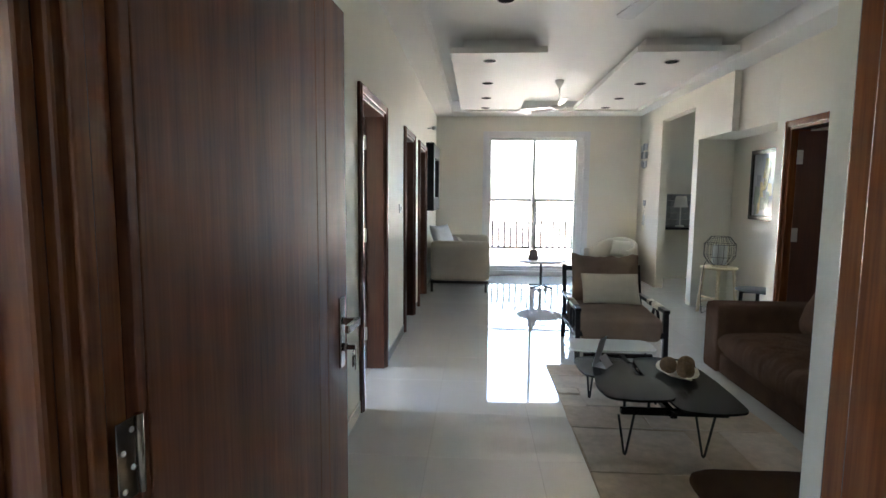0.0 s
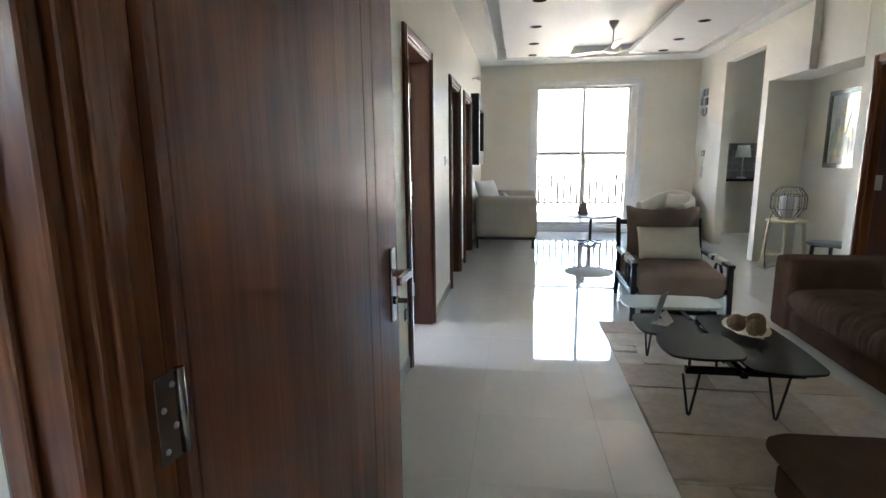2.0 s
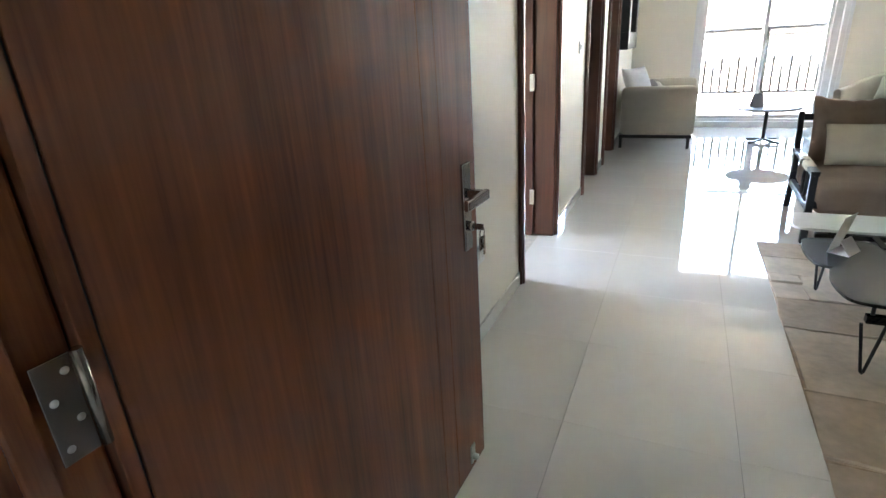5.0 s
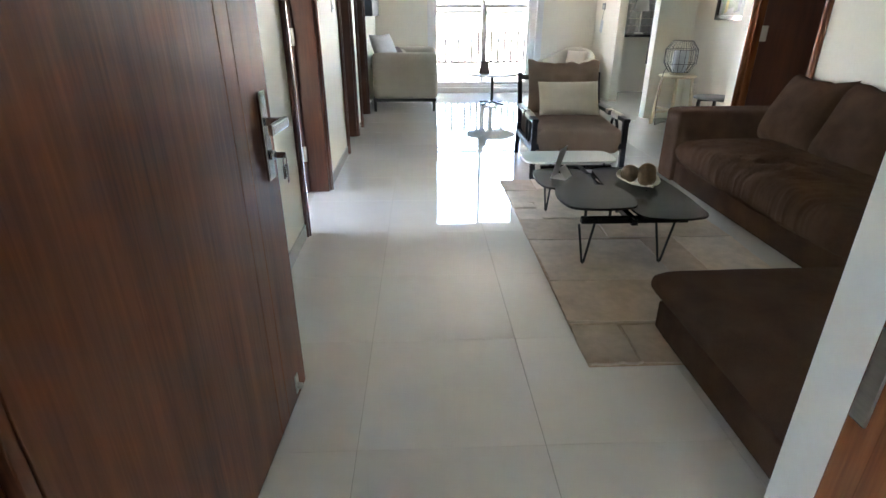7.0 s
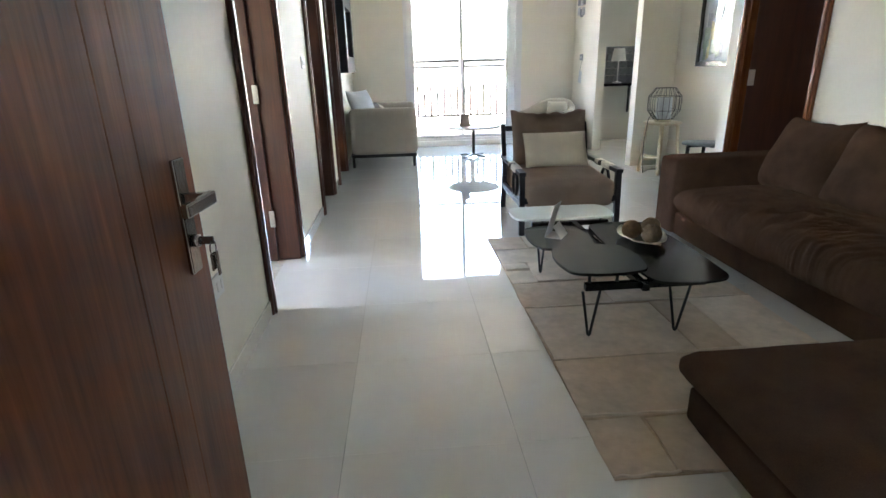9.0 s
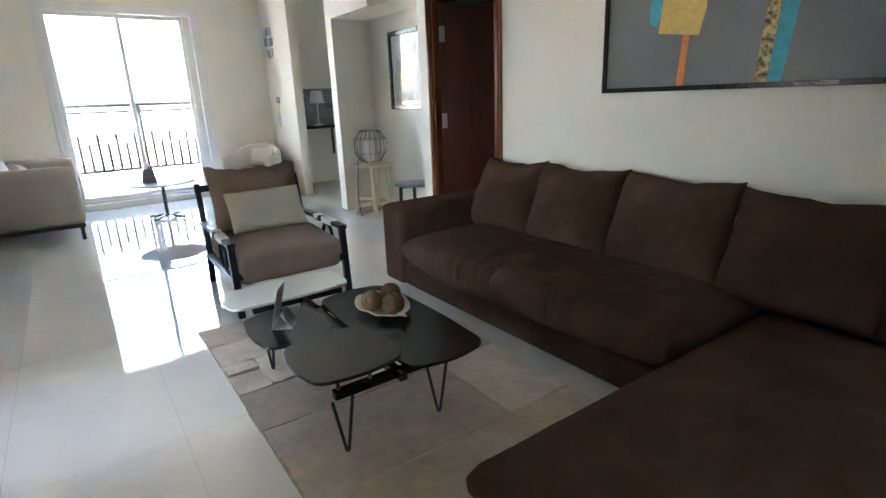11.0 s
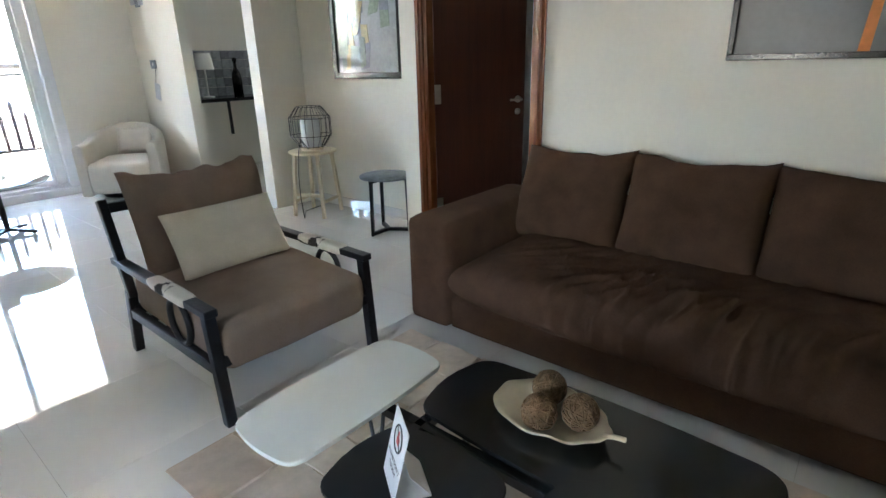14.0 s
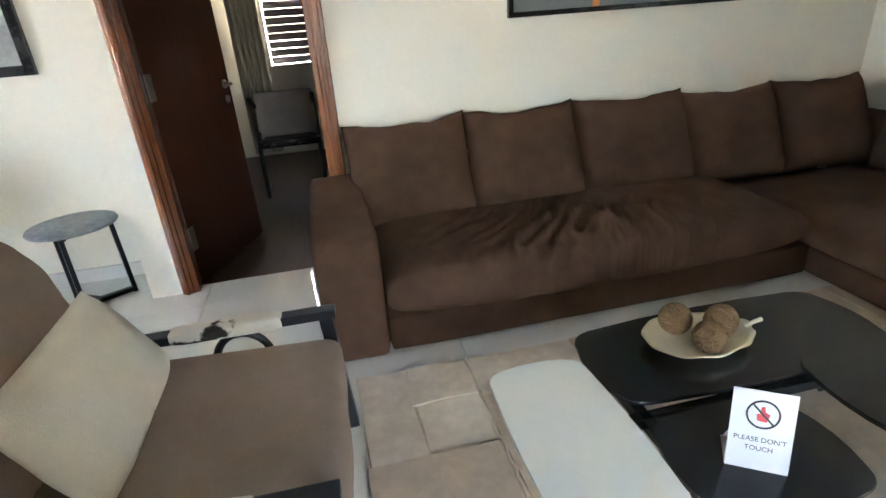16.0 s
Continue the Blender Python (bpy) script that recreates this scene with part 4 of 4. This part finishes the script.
def notice_card(x, y, z, turn, label):
    """A folded white card: 0.14 wide, 0.19 tall; its printed face looks along local -y."""
    t = thing("notice_card", pose(x, y, z, 0, 0, turn), label, "sign")
    w, h, th = 0.130, 0.195, 0.0015
    tilt = 14
    face = part("front_panel", box(-w / 2, w / 2, -th / 2, th / 2, 0, h), M_PAPER, t, m=pose(0, -0.045, 0.001, -tilt, 0, 0))
    part("foot_panel", box(-w / 2, w / 2, -0.045, 0.05, 0, th), M_PAPER, t)
    part("back_flap", box(-w / 2 + 0.005, w / 2 - 0.005, -th / 2, th / 2, 0, 0.085), M_PAPER, t, m=pose(0, 0.05, 0.001, 38, 0, 0))
    ring = [(0.033 * math.cos(a), -th / 2 - 0.0006, 0.138 + 0.033 * math.sin(a)) for a in [i * math.pi / 16 for i in range(32)]]
    part("ring_print", tube(ring, 0.0022, 6, True), M_INK, face)
    part("bar_print", bar((-0.023, -th / 2 - 0.0006, 0.161), (0.023, -th / 2 - 0.0006, 0.115), 0.0012, 0.004, 0), M_INK, face)
    part("hand_print", prism([(-0.011, -0.016), (0.009, -0.018), (0.014, 0.002), (0.004, 0.006), (0.002, 0.020), (-0.005, 0.018), (-0.006, 0.002), (-0.013, 0.0)], 0, 0.0005), M_RED, face, m=pose(0, -th / 2 - 0.0002, 0.138, 90, 0, 0))
    for k, line in enumerate(("PLEASE DON'T", "TOUCH")):
        text_part("words", line, 0.0165, M_INK, face, pose(0, -th / 2 - 0.0004, 0.070 - 0.022 * k, 90, 0, 0))
    return t


notice_card(1.605, 2.215, 0.300, -124, "white folded notice card on the small black table")


# ---- pictures ----
def frame_parts(t, w, h, bw, depth, mt):
    part("frame_rail", box(-w / 2, w / 2, -depth, 0, h - bw, h, 0.003), mt, t)
    part("frame_rail", box(-w / 2, w / 2, -depth, 0, 0, bw, 0.003), mt, t)
    part("frame_stile", box(-w / 2, -w / 2 + bw, -depth, 0, bw, h - bw, 0.003), mt, t)
    part("frame_stile", box(w / 2 - bw, w / 2, -depth, 0, bw, h - bw, 0.003), mt, t)


def strip(t, name, pts, mt, y):
    bm = prism(pts, 0, 0.0015)
    return part(name, bm, mt, t, m=pose(0, y, 0, 90, 0, 0))


def big_picture():
    # local x runs to the viewer's right, i.e. towards -y of the room
    w, h = 1.42, 0.92
    t = thing("framed_painting", pose(XR, 1.372, 1.275, 0, 0, -90), "grey abstract painting with yellow orange and turquoise strokes, black frame", "painting")
    frame_parts(t, w, h, 0.026, 0.035, M_BLACK)
    part("canvas", box(-w / 2 + 0.026, w / 2 - 0.026, -0.018, -0.004, 0.026, h - 0.026), M_GREYART, t)
    y = -0.0185
    strip(t, "yellow_stroke", [(-0.36, 0.30), (-0.13, 0.27), (-0.10, 0.40), (-0.11, 0.66), (-0.30, 0.69), (-0.34, 0.52)], M_YELLOW, y)
    strip(t, "orange_stroke", [(-0.235, 0.027), (-0.195, 0.027), (-0.18, 0.28), (-0.215, 0.28)], M_ORANGE, y)
    strip(t, "blue_stroke", [(-0.42, 0.36), (-0.37, 0.33), (-0.35, 0.42), (-0.36, 0.55), (-0.41, 0.52)], M_TEAL, y)
    strip(t, "turquoise_stroke", [(0.225, 0.027), (0.285, 0.03), (0.33, 0.40), (0.34, 0.80), (0.27, 0.82), (0.255, 0.40)], M_TEAL, y)
    strip(t, "mottled_stroke", [(0.165, 0.027), (0.222, 0.027), (0.25, 0.40), (0.262, 0.80), (0.20, 0.80), (0.195, 0.40)], M_MOTTLE, y)
    strip(t, "grey_stroke", [(-0.58, 0.50), (-0.50, 0.52), (-0.47, 0.78), (-0.55, 0.80)], M_ARTPALE, y)


big_picture()


def alcove_picture():
    w, h = 0.845, 0.815
    t = thing("framed_print", pose(AX, 4.90, 1.178, 0, 0, -90), "pale abstract print behind glass in a black frame", "picture")
    frame_parts(t, w, h, 0.05, 0.03, M_BLACK)
    part("print", box(-w / 2 + 0.05, w / 2 - 0.05, -0.012, -0.004, 0.05, h - 0.05), M_ARTPALE, t)
    y = -0.0125
    rnd = random.Random(4)
    for mt, lab, n in ((M_ARTSLATE, "slate_patch", 7), (M_ARTYEL, "ochre_patch", 8), (M_ARTGRN, "sage_patch", 6)):
        for k in range(n):
            cx, cz = rnd.uniform(-0.28, 0.28), rnd.uniform(0.14, 0.64)
            a, b, s = rnd.uniform(0.02, 0.07), rnd.uniform(0.04, 0.13), rnd.uniform(-0.04, 0.04)
            strip(t, lab, [(cx - a, cz - b), (cx + a * 0.7, cz - b * 0.8), (cx + a + s, cz + b * 0.9), (cx - a * 0.6 + s, cz + b)], mt, y)
            y -= 0.0004


alcove_picture()


def wall_mirror():
    y0, y1, z0, z1 = 6.42, 7.55, 1.21, 2.20
    t = thing("framed_wall_panel", pose(0, (y0 + y1) / 2, z0, 0, 0, 90), "deep dark-framed mirror panel hung above the beige sofa", "mirror")
    w, h = y1 - y0, z1 - z0
    frame_parts(t, w, h, 0.20, 0.115, M_BLACKFRAME)
    part("mirror", box(-w / 2 + 0.20, w / 2 - 0.20, -0.05, -0.03, 0.20, h - 0.20), M_MIRROR, t)


wall_mirror()


# ---- far end of the room ----
def loveseat():
    t = thing("loveseat", pose(0.49, 7.20, 0), "beige fabric two-seat sofa on dark metal legs", "sofa")
    # length along y, back at the west wall
    part("base", soft_box(0.83, 1.40, 0.20, 0.03, 6), M_BEIGE, t, m=pose(0, 0, 0.165))
    for y in (-0.675, 0.675):
        part("arm", soft_box(0.88, 0.15, 0.60, 0.06, 8), M_BEIGE, t, m=pose(0.02, y, 0.163))
    part("back", soft_box(0.20, 1.24, 0.58, 0.06, 8), M_BEIGE, t, m=pose(-0.32, 0, 0.16))
    for y in (-0.31, 0.31):
        part("seat_cushion", soft_box(0.62, 0.61, 0.16, 0.05, 8, puff=0.02), M_BEIGE, t, m=pose(0.09, y, 0.34))
    for y in (-0.735, 0.735):
        part("leg_bar", box(-0.42, 0.44, y - 0.015, y + 0.015, 0.13, 0.17, 0.002), M_WIRE, t)
    for x in (-0.40, 0.405):
        for y in (-0.735, 0.735):
            part("leg", box(x - 0.018, x + 0.018, y - 0.015, y + 0.015, 0, 0.13, 0.002), M_WIRE, t)
    for k, (x, y, s, mt, tilt) in enumerate(((-0.16, -0.46, 0.52, M_BLUEGREY, -22), (-0.02, -0.28, 0.36, M_GREY, -32), (0.06, -0.12, 0.34, M_BEIGE, -40))):
        c = thing("throw_pillow", pose(0.49 + x, 7.20 + y, 0.50, 0, 0, 62) @ pose(0, 0, 0, tilt, 0, 0), ("pale blue-grey", "dark grey", "beige")[k] + " throw pillow on the beige sofa", "pillow", "pillows on the beige sofa")
        part("cover", pillow(s, s, 0.15, 0.06, seed=k + 40.0), mt, c)


loveseat()


def tub_chair():
    t = thing("tub_chair", pose(3.11, 7.83, 0, 0, 0, -37) @ Matrix.Scale(0.92, 4), "cream upholstered tub armchair with a small cushion", "chair")
    # local: front at -y; a U-shaped shell sloping down to the front
    def shell_pts(r):
        arc = [(r * math.cos(radians(180 * k / 20)), r * 0.95 * math.sin(radians(180 * k / 20))) for k in range(21)]
        return [(r, -0.40), (r, -0.30), (r, -0.20), (r, -0.10)] + arc + [(-r, -0.10), (-r, -0.20), (-r, -0.30), (-r, -0.40)]

    outer, inner = shell_pts(0.42), shell_pts(0.325)
    bm = bmesh.new()
    rows = []
    n = len(outer)
    for k in range(n):
        s = abs(k / (n - 1) * 2 - 1)
        top = 0.62 + 0.18 * 0.5 * (1 + math.cos(math.pi * s))
        o, i = outer[k], inner[k]
        lo = 0.05
        rows.append([bm.verts.new(p) for p in ((*o, lo), (*o, top - 0.03), (o[0] * 0.7 + i[0] * 0.3, o[1] * 0.7 + i[1] * 0.3, top), (o[0] * 0.3 + i[0] * 0.7, o[1] * 0.3 + i[1] * 0.7, top), (*i, top - 0.03), (*i, lo))])
    for a, b in zip(rows, rows[1:]):
        for q in range(5):
            bm.faces.new((a[q], b[q], b[q + 1], a[q + 1])).smooth = True
        bm.faces.new((a[5], b[5], b[0], a[0]))
    bm.faces.new(rows[0])
    bm.faces.new(rows[-1][::-1])
    part("shell", bm, M_PALE, t)
    part("seat", soft_box(0.63, 0.70, 0.36, 0.05, 8, puff=0.02), M_PALE, t, m=pose(0, -0.06, 0.06))
    part("plinth", lathe([(0, 0), (0.33, 0), (0.33, 0.06), (0, 0.06)], 28), M_WIRE, t)
    c = thing("small_cushion", pose(3.11, 7.83, 0, 0, 0, -37) @ Matrix.Scale(0.92, 4) @ pose(0.05, 0.14, 0.45, -24, 0, 0), "cream cushion in the tub chair", "pillow")
    part("cover", pillow(0.40, 0.32, 0.13, 0.05, seed=61.0), M_PALE, c)


tub_chair()


def round_table():
    t = thing("round_table", pose(1.77, 7.0, 0) @ Matrix.Scale(0.95, 4), "low round white-topped table on a dark pedestal", "table")
    part("tabletop", lathe([(0, 0.455), (0.39, 0.455), (0.40, 0.462), (0.40, 0.468), (0.39, 0.474), (0, 0.474)], 48), M_WHITEGLASS, t)
    # added disc with shade in its colour, so its oval shows in the floor
    part("underside", lathe([(0, 0.447), (0.385, 0.447), (0.387, 0.4545), (0, 0.4545)], 48), M_UNDER, t, "blue-grey disc added as the top's shaded underside")
    part("column", tube([(0, 0, 0.05), (0, 0, 0.447)], 0.022, 14), M_WIRE, t)
    for k in range(4):
        a = radians(45 + 90 * k)
        part("foot", bar((0, 0, 0.05), (0.24 * math.cos(a), 0.24 * math.sin(a), 0.02), 0.04, 0.026), M_WIRE, t)
    c = thing("menu_card", pose(1.64, 6.92, 0.4505, 0, 0, 25), "small dark printed card standing on the round table", "sign")
    part("front_panel", box(-0.065, 0.065, -0.002, 0.002, 0, 0.17), M_GREY, c, m=pose(0, -0.04, 0, -15, 0, 0))
    part("back_panel", box(-0.065, 0.065, -0.002, 0.002, 0, 0.17), M_GREY, c, m=pose(0, 0.05, 0, 15, 0, 0))


round_table()


def tall_stool():
    t = thing("tall_stool", pose(3.745, 5.36, 0, 0, 0, 20), "pale birch three-legged stool under the lantern", "stool")
    H = 0.585
    part("seat", lathe([(0, H - 0.03), (0.20, H - 0.025), (0.21, H - 0.018), (0.21, H - 0.006), (0.20, H), (0, H)], 40), M_BIRCH, t)
    ends = []
    for k in range(4):
        a = radians(45 + 90 * k)
        b = Vector((0.215 * math.cos(a), 0.215 * math.sin(a), 0))
        part("leg", bar(b, (0.165 * math.cos(a), 0.165 * math.sin(a), H - 0.025), 0.03, 0.028), M_BIRCH, t)
        ends.append(b)
    for i, j, z in ((0, 1, 0.14), (2, 3, 0.14), (1, 2, 0.2)):
        f = 1 - 0.35 * z / H
        part("stretcher", bar((ends[i].x * f, ends[i].y * f, z), (ends[j].x * f, ends[j].y * f, z), 0.02, 0.028), M_BIRCH, t)


tall_stool()


def lantern():
    z = 0.585
    t = thing("lantern", pose(3.745, 5.36, z) @ Matrix.Scale(1.08, 4), "wire cage lantern lamp with a glass cylinder", "lamp")
    part("base", lathe([(0, 0), (0.085, 0), (0.09, 0.006), (0.085, 0.03), (0, 0.03)], 32), M_BIRCH, t)
    prof = [(0.10, 0.03), (0.165, 0.12), (0.165, 0.26), (0.10, 0.345)]
    for k in range(18):
        a = 2 * math.pi * k / 18
        part("wire", tube([(r * math.cos(a), r * math.sin(a), h) for r, h in prof], 0.0024, 6), M_CAGE, t)
    for r, h in ((0.10, 0.345), (0.165, 0.12), (0.165, 0.26), (0.10, 0.03)):
        part("hoop", tube([(r * math.cos(a), r * math.sin(a), h) for a in [i * math.pi / 16 for i in range(32)]], 0.0026, 6, True), M_CAGE, t)
    part("glass_cylinder", lathe([(0, 0.03), (0.076, 0.03), (0.078, 0.04), (0.078, 0.24), (0.070, 0.25), (0.066, 0.25), (0.066, 0.06), (0, 0.06)], 32), M_FROST, t, "frosted white glass cylinder")
    cord = thing("power_cord", pose(0, 0, 0), "thin dark cord hanging from the lantern", "cord")
    part("cord", tube([(3.66, 5.30, 0.605), (3.57, 5.27, 0.70), (3.52, 5.25, 0.62), (3.50, 5.26, 0.40), (3.51, 5.28, 0.20), (3.54, 5.30, 0.012), (3.7, 5.5, 0.008), (3.95, 5.55, 0.008)], 0.004, 6), M_WIRE, cord)


lantern()


def side_table():
    t = thing("side_table", pose(3.74, 4.44, 0, 0, 0, 30), "small round dark side table on three angled legs", "table")
    H = 0.465
    part("tabletop", lathe([(0, H - 0.016), (0.205, H - 0.016), (0.21, H - 0.008), (0.205, H), (0, H)], 44), M_ARTGREY, t)
    for k in range(3):
        a = radians(150 + 120 * k)
        c, s = math.cos(a), math.sin(a)
        part("leg", bar((0.175 * c, 0.175 * s, 0), (0.165 * c, 0.165 * s, H - 0.03), 0.038, 0.022), M_BLACKFRAME, t)
        part("foot_bar", bar((0.175 * c, 0.175 * s, 0.018), (0, 0, 0.018), 0.034, 0.026), M_BLACKFRAME, t)
        part("top_bar", bar((0.175 * c, 0.175 * s, H - 0.03), (0, 0, H - 0.03), 0.034, 0.022), M_BLACKFRAME, t)


side_table()


# ---- wall fittings ----
def switch_plate(x, y, z, turn, w, n, label, mt=M_PLASTIC):
    t = thing("switch_plate", pose(x, y, z, 0, 0, turn), label, "switch")
    part("plate", box(-w / 2, w / 2, -0.010, 0, -0.045, 0.045, 0.003), mt, t)
    for k in range(n):
        cx = -w / 2 + (k + 0.5) * w / n
        part("rocker", box(cx - 0.011, cx + 0.011, -0.014, -0.010, -0.02, 0.02, 0.002), M_PLASTIC, t)


switch_plate(0, 3.80, 1.30, 90, 0.13, 3, "white light switch plate on the cream wall")
switch_plate(0, 1.28, 0.45, 90, 0.22, 5, "white socket plate low on the cream wall")
switch_plate(XP, 7.90, 1.34, -90, 0.13, 1, "dark switch plate beside the kitchen opening", M_ARTGREY)
tag = thing("hanging_tag", pose(XP, 7.90, 1.05, 0, 0, -90) @ pose(0, 0, 0, 0, 12, 0), "pale card tag hanging on a string", "tag")
part("card", box(-0.06, 0.06, -0.014, -0.010, -0.09, 0.09, 0.001), M_BLUEGREY, tag)
part("string", tube([(-0.03, -0.012, 0.08), (0.0, -0.012, 0.26)], 0.002, 5), M_WIRE, tag)
art = thing("wall_art", pose(XP, 8.0, 1.95, 0, 0, -90), "cluster of small pale blue-grey square wall plaques", "wall art")
rnd = random.Random(12)
for k in range(9):
    cx, cz = (k % 3 - 1) * 0.105 + rnd.uniform(-0.02, 0.02), (k // 3) * 0.13 + rnd.uniform(-0.03, 0.03)
    part("plaque", box(cx - 0.045, cx + 0.045, -0.02, 0, cz, cz + 0.11, 0.003), M_ARTGREY if k % 2 else M_BLUEGREY, art)
stub = thing("wall_light_stub", pose(0, 6.6, 2.42), "small white wall bracket near the ceiling", "wall light")
part("arm", tube([(0, 0, 0), (0.10, 0, 0.01)], 0.012, 8), M_PLASTIC, stub)
part("head", lathe([(0, 0), (0.03, 0), (0.035, 0.05), (0, 0.05)], 16), M_PLASTIC, stub, m=pose(0.10, 0, -0.02))

# ---- kitchen ----
counter = thing("kitchen_counter", pose(4.9, YW, 0), "black granite kitchen counter slab on a metal bracket", "counter")
part("slab", box(-1.178, 1.25, -0.60, 0, 0.90, 0.94, 0.004), M_STONE, counter)
part("bracket", bar((-0.55, -0.52, 0.50), (-0.55, -0.52, 0.90), 0.03, 0.03), M_WIRE, counter)
splash = thing("backsplash", pose(4.9, YW, 0.94), "grey patterned backsplash tiles above the counter", "tiles")
me = None
for i in range(21):
    for j in range(5):
        m = pose(-1.176 + 0.112 * i, -0.012, 0.112 * j)
        if me is None:
            me = part("tile", box(0, 0.109, 0, 0.012, 0, 0.109, 0.002, 1), M_TILEGREY, splash, m=m).data
        else:
            share("tile", me, splash, m)
bottle = thing("bottle", pose(4.68, YW - 0.22, 0.94), "dark glass bottle on the kitchen counter", "bottle")
part("body", lathe([(0, 0), (0.06, 0), (0.062, 0.2), (0.05, 0.28), (0.02, 0.34), (0.018, 0.42), (0, 0.42)], 24), M_BLACK, bottle)
part("stopper", lathe([(0, 0.42), (0.028, 0.42), (0.03, 0.46), (0, 0.47)], 16), M_BLACK, bottle)

lamp = thing("table_lamp", pose(4.27, YW - 0.22, 0.94), "small white table lamp on the kitchen counter", "lamp")
part("base", lathe([(0, 0), (0.07, 0), (0.07, 0.012), (0.012, 0.02), (0, 0.02)], 24), M_PLASTIC, lamp)
part("stem", tube([(0, 0, 0.02), (0, 0, 0.36)], 0.010, 10), M_PLASTIC, lamp)
part("shade", lathe([(0.115, 0.33), (0.085, 0.52), (0.082, 0.52), (0.112, 0.33)], 28), M_PLASTIC, lamp, "white tapered shade")

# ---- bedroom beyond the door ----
# side walls coloured dark so that the bedroom reads as dim
solid("wall_bedroom", joined((XR + WT, 7.0, 0.9, 1.0, -0.06, ZC), (XR + WT, AX + 0.15, YO, 1.0, -0.06, ZC), (4.95, 7.0, 4.05, 4.15, -0.06, ZC)), M_DIMROOM, "plain side walls of the bedroom", "wall")
solid("trim", box(4.88, 4.95, 4.02, 4.16, 0.0, 2.1, 0.004), M_WOOD, "dark wooden door lining in the bedroom", "trim")
desk = thing("desk_chair", pose(5.5, 3.4, 0), "black metal-framed chair in the dim bedroom", "chair")
part("seat", soft_box(0.5, 0.5, 0.06, 0.02, 4), M_BLACK, desk, m=pose(0, 0, 0.42))
part("back", soft_box(0.05, 0.48, 0.36, 0.02, 4), M_GREY, desk, m=pose(-0.02, 0.0, 0.48, 0, 8, 0))
for y in (-0.24, 0.24):
    part("frame", tube([(-0.25, y, 0.82), (0.2, y, 0.66), (-0.18, y, 0.42), (-0.22, y, 0.02), (0.25, y, 0.02)], 0.018, 8), M_WIRE, desk)
blind = thing("window_blind", pose(7.0, 3.07, 0.95), "pale slatted blind in the bedroom window", "blind")
for k in range(16):
    part("slat", box(0.02, 0.026, -0.47, 0.47, 0.004 + 0.077 * k, 0.076 + 0.077 * k), M_WHITE, blind)
cur = thing("curtain", pose(6.92, 3.85, 0), "beige curtain hanging beside the bedroom window", "curtain")
bm = bmesh.new()
rows = []
for k in range(25):
    y = -0.26 + 0.30 * k / 24
    x = 0.03 * math.sin(k * 1.3)
    rows.append([bm.verts.new((x, y, z)) for z in (0.05, 2.4)] + [bm.verts.new((x + 0.006, y, z)) for z in (2.4, 0.05)])
for p, q in zip(rows, rows[1:]):
    for s in range(4):
        bm.faces.new((p[s], q[s], q[(s + 1) % 4], p[(s + 1) % 4])).smooth = True
part("drape", bm, M_BEIGE, cur)

# ---- skirting ----
for k, (a, b) in enumerate(((YS, D1[0] - 0.056), (D1[1] + 0.056, D2[0] - 0.056), (D2[1] + 0.056, D3[0] - 0.056), (D3[1] + 0.056, YW))):
    solid("baseboard", box(0, 0.010, a, b, 0.0, 0.085, 0.002), M_TILE, "cream tile skirting along the wall", "skirting")
solid("baseboard", box(AX - 0.010, AX, YA, YP0, 0.0, 0.085, 0.002), M_TILE, "cream tile skirting along the wall", "skirting")
solid("baseboard", box(0.0, WX0 - 0.06, YW - 0.01, YW, 0.0, 0.085, 0.002), M_TILE, "cream tile skirting along the wall", "skirting")
solid("baseboard", box(WX1 + 0.06, XP, YW - 0.01, YW, 0.0, 0.085, 0.002), M_TILE, "cream tile skirting along the wall", "skirting")

# ---- tiled floor, last ----
floor = solid("floor", joined((0, XR + 0.05, YO - 0.02, YW + 0.2, -0.06, -0.006), (XR + 0.05, AX, YA, YP0, -0.06, -0.006), (XP, 6.2, YP0, YW + 0.2, -0.06, -0.006), (-3.2, 7.0, -3.2, YO - 0.02, -0.06, -0.006)), M_GROUT, "glossy cream vitrified tile floor with thin joints", "floor")
me = None
P = 0.6
for i in range(-6, 11):
    for j in range(-6, 15):
        x, y = 0.50 + P * i, 0.26 + P * j
        inside = (-P * 0.99 < x < XR and YO - P * 0.95 < y < YW) or (XR <= x < 6.1 and 5.2 < y < YW) or (y <= YO - P * 0.9 and -3.2 < x < 6.4)
        if not inside or x < -3.3:
            continue
        m = pose(x + P / 2, y + P / 2, 0)
        if me is None:
            me = part("tile", box(-P / 2 + 0.0006, P / 2 - 0.0006, -P / 2 + 0.0006, P / 2 - 0.0006, -0.006, 0.0, 0.0005, 1), M_TILE, floor, m=m).data
        else:
            share("tile", me, floor, m)
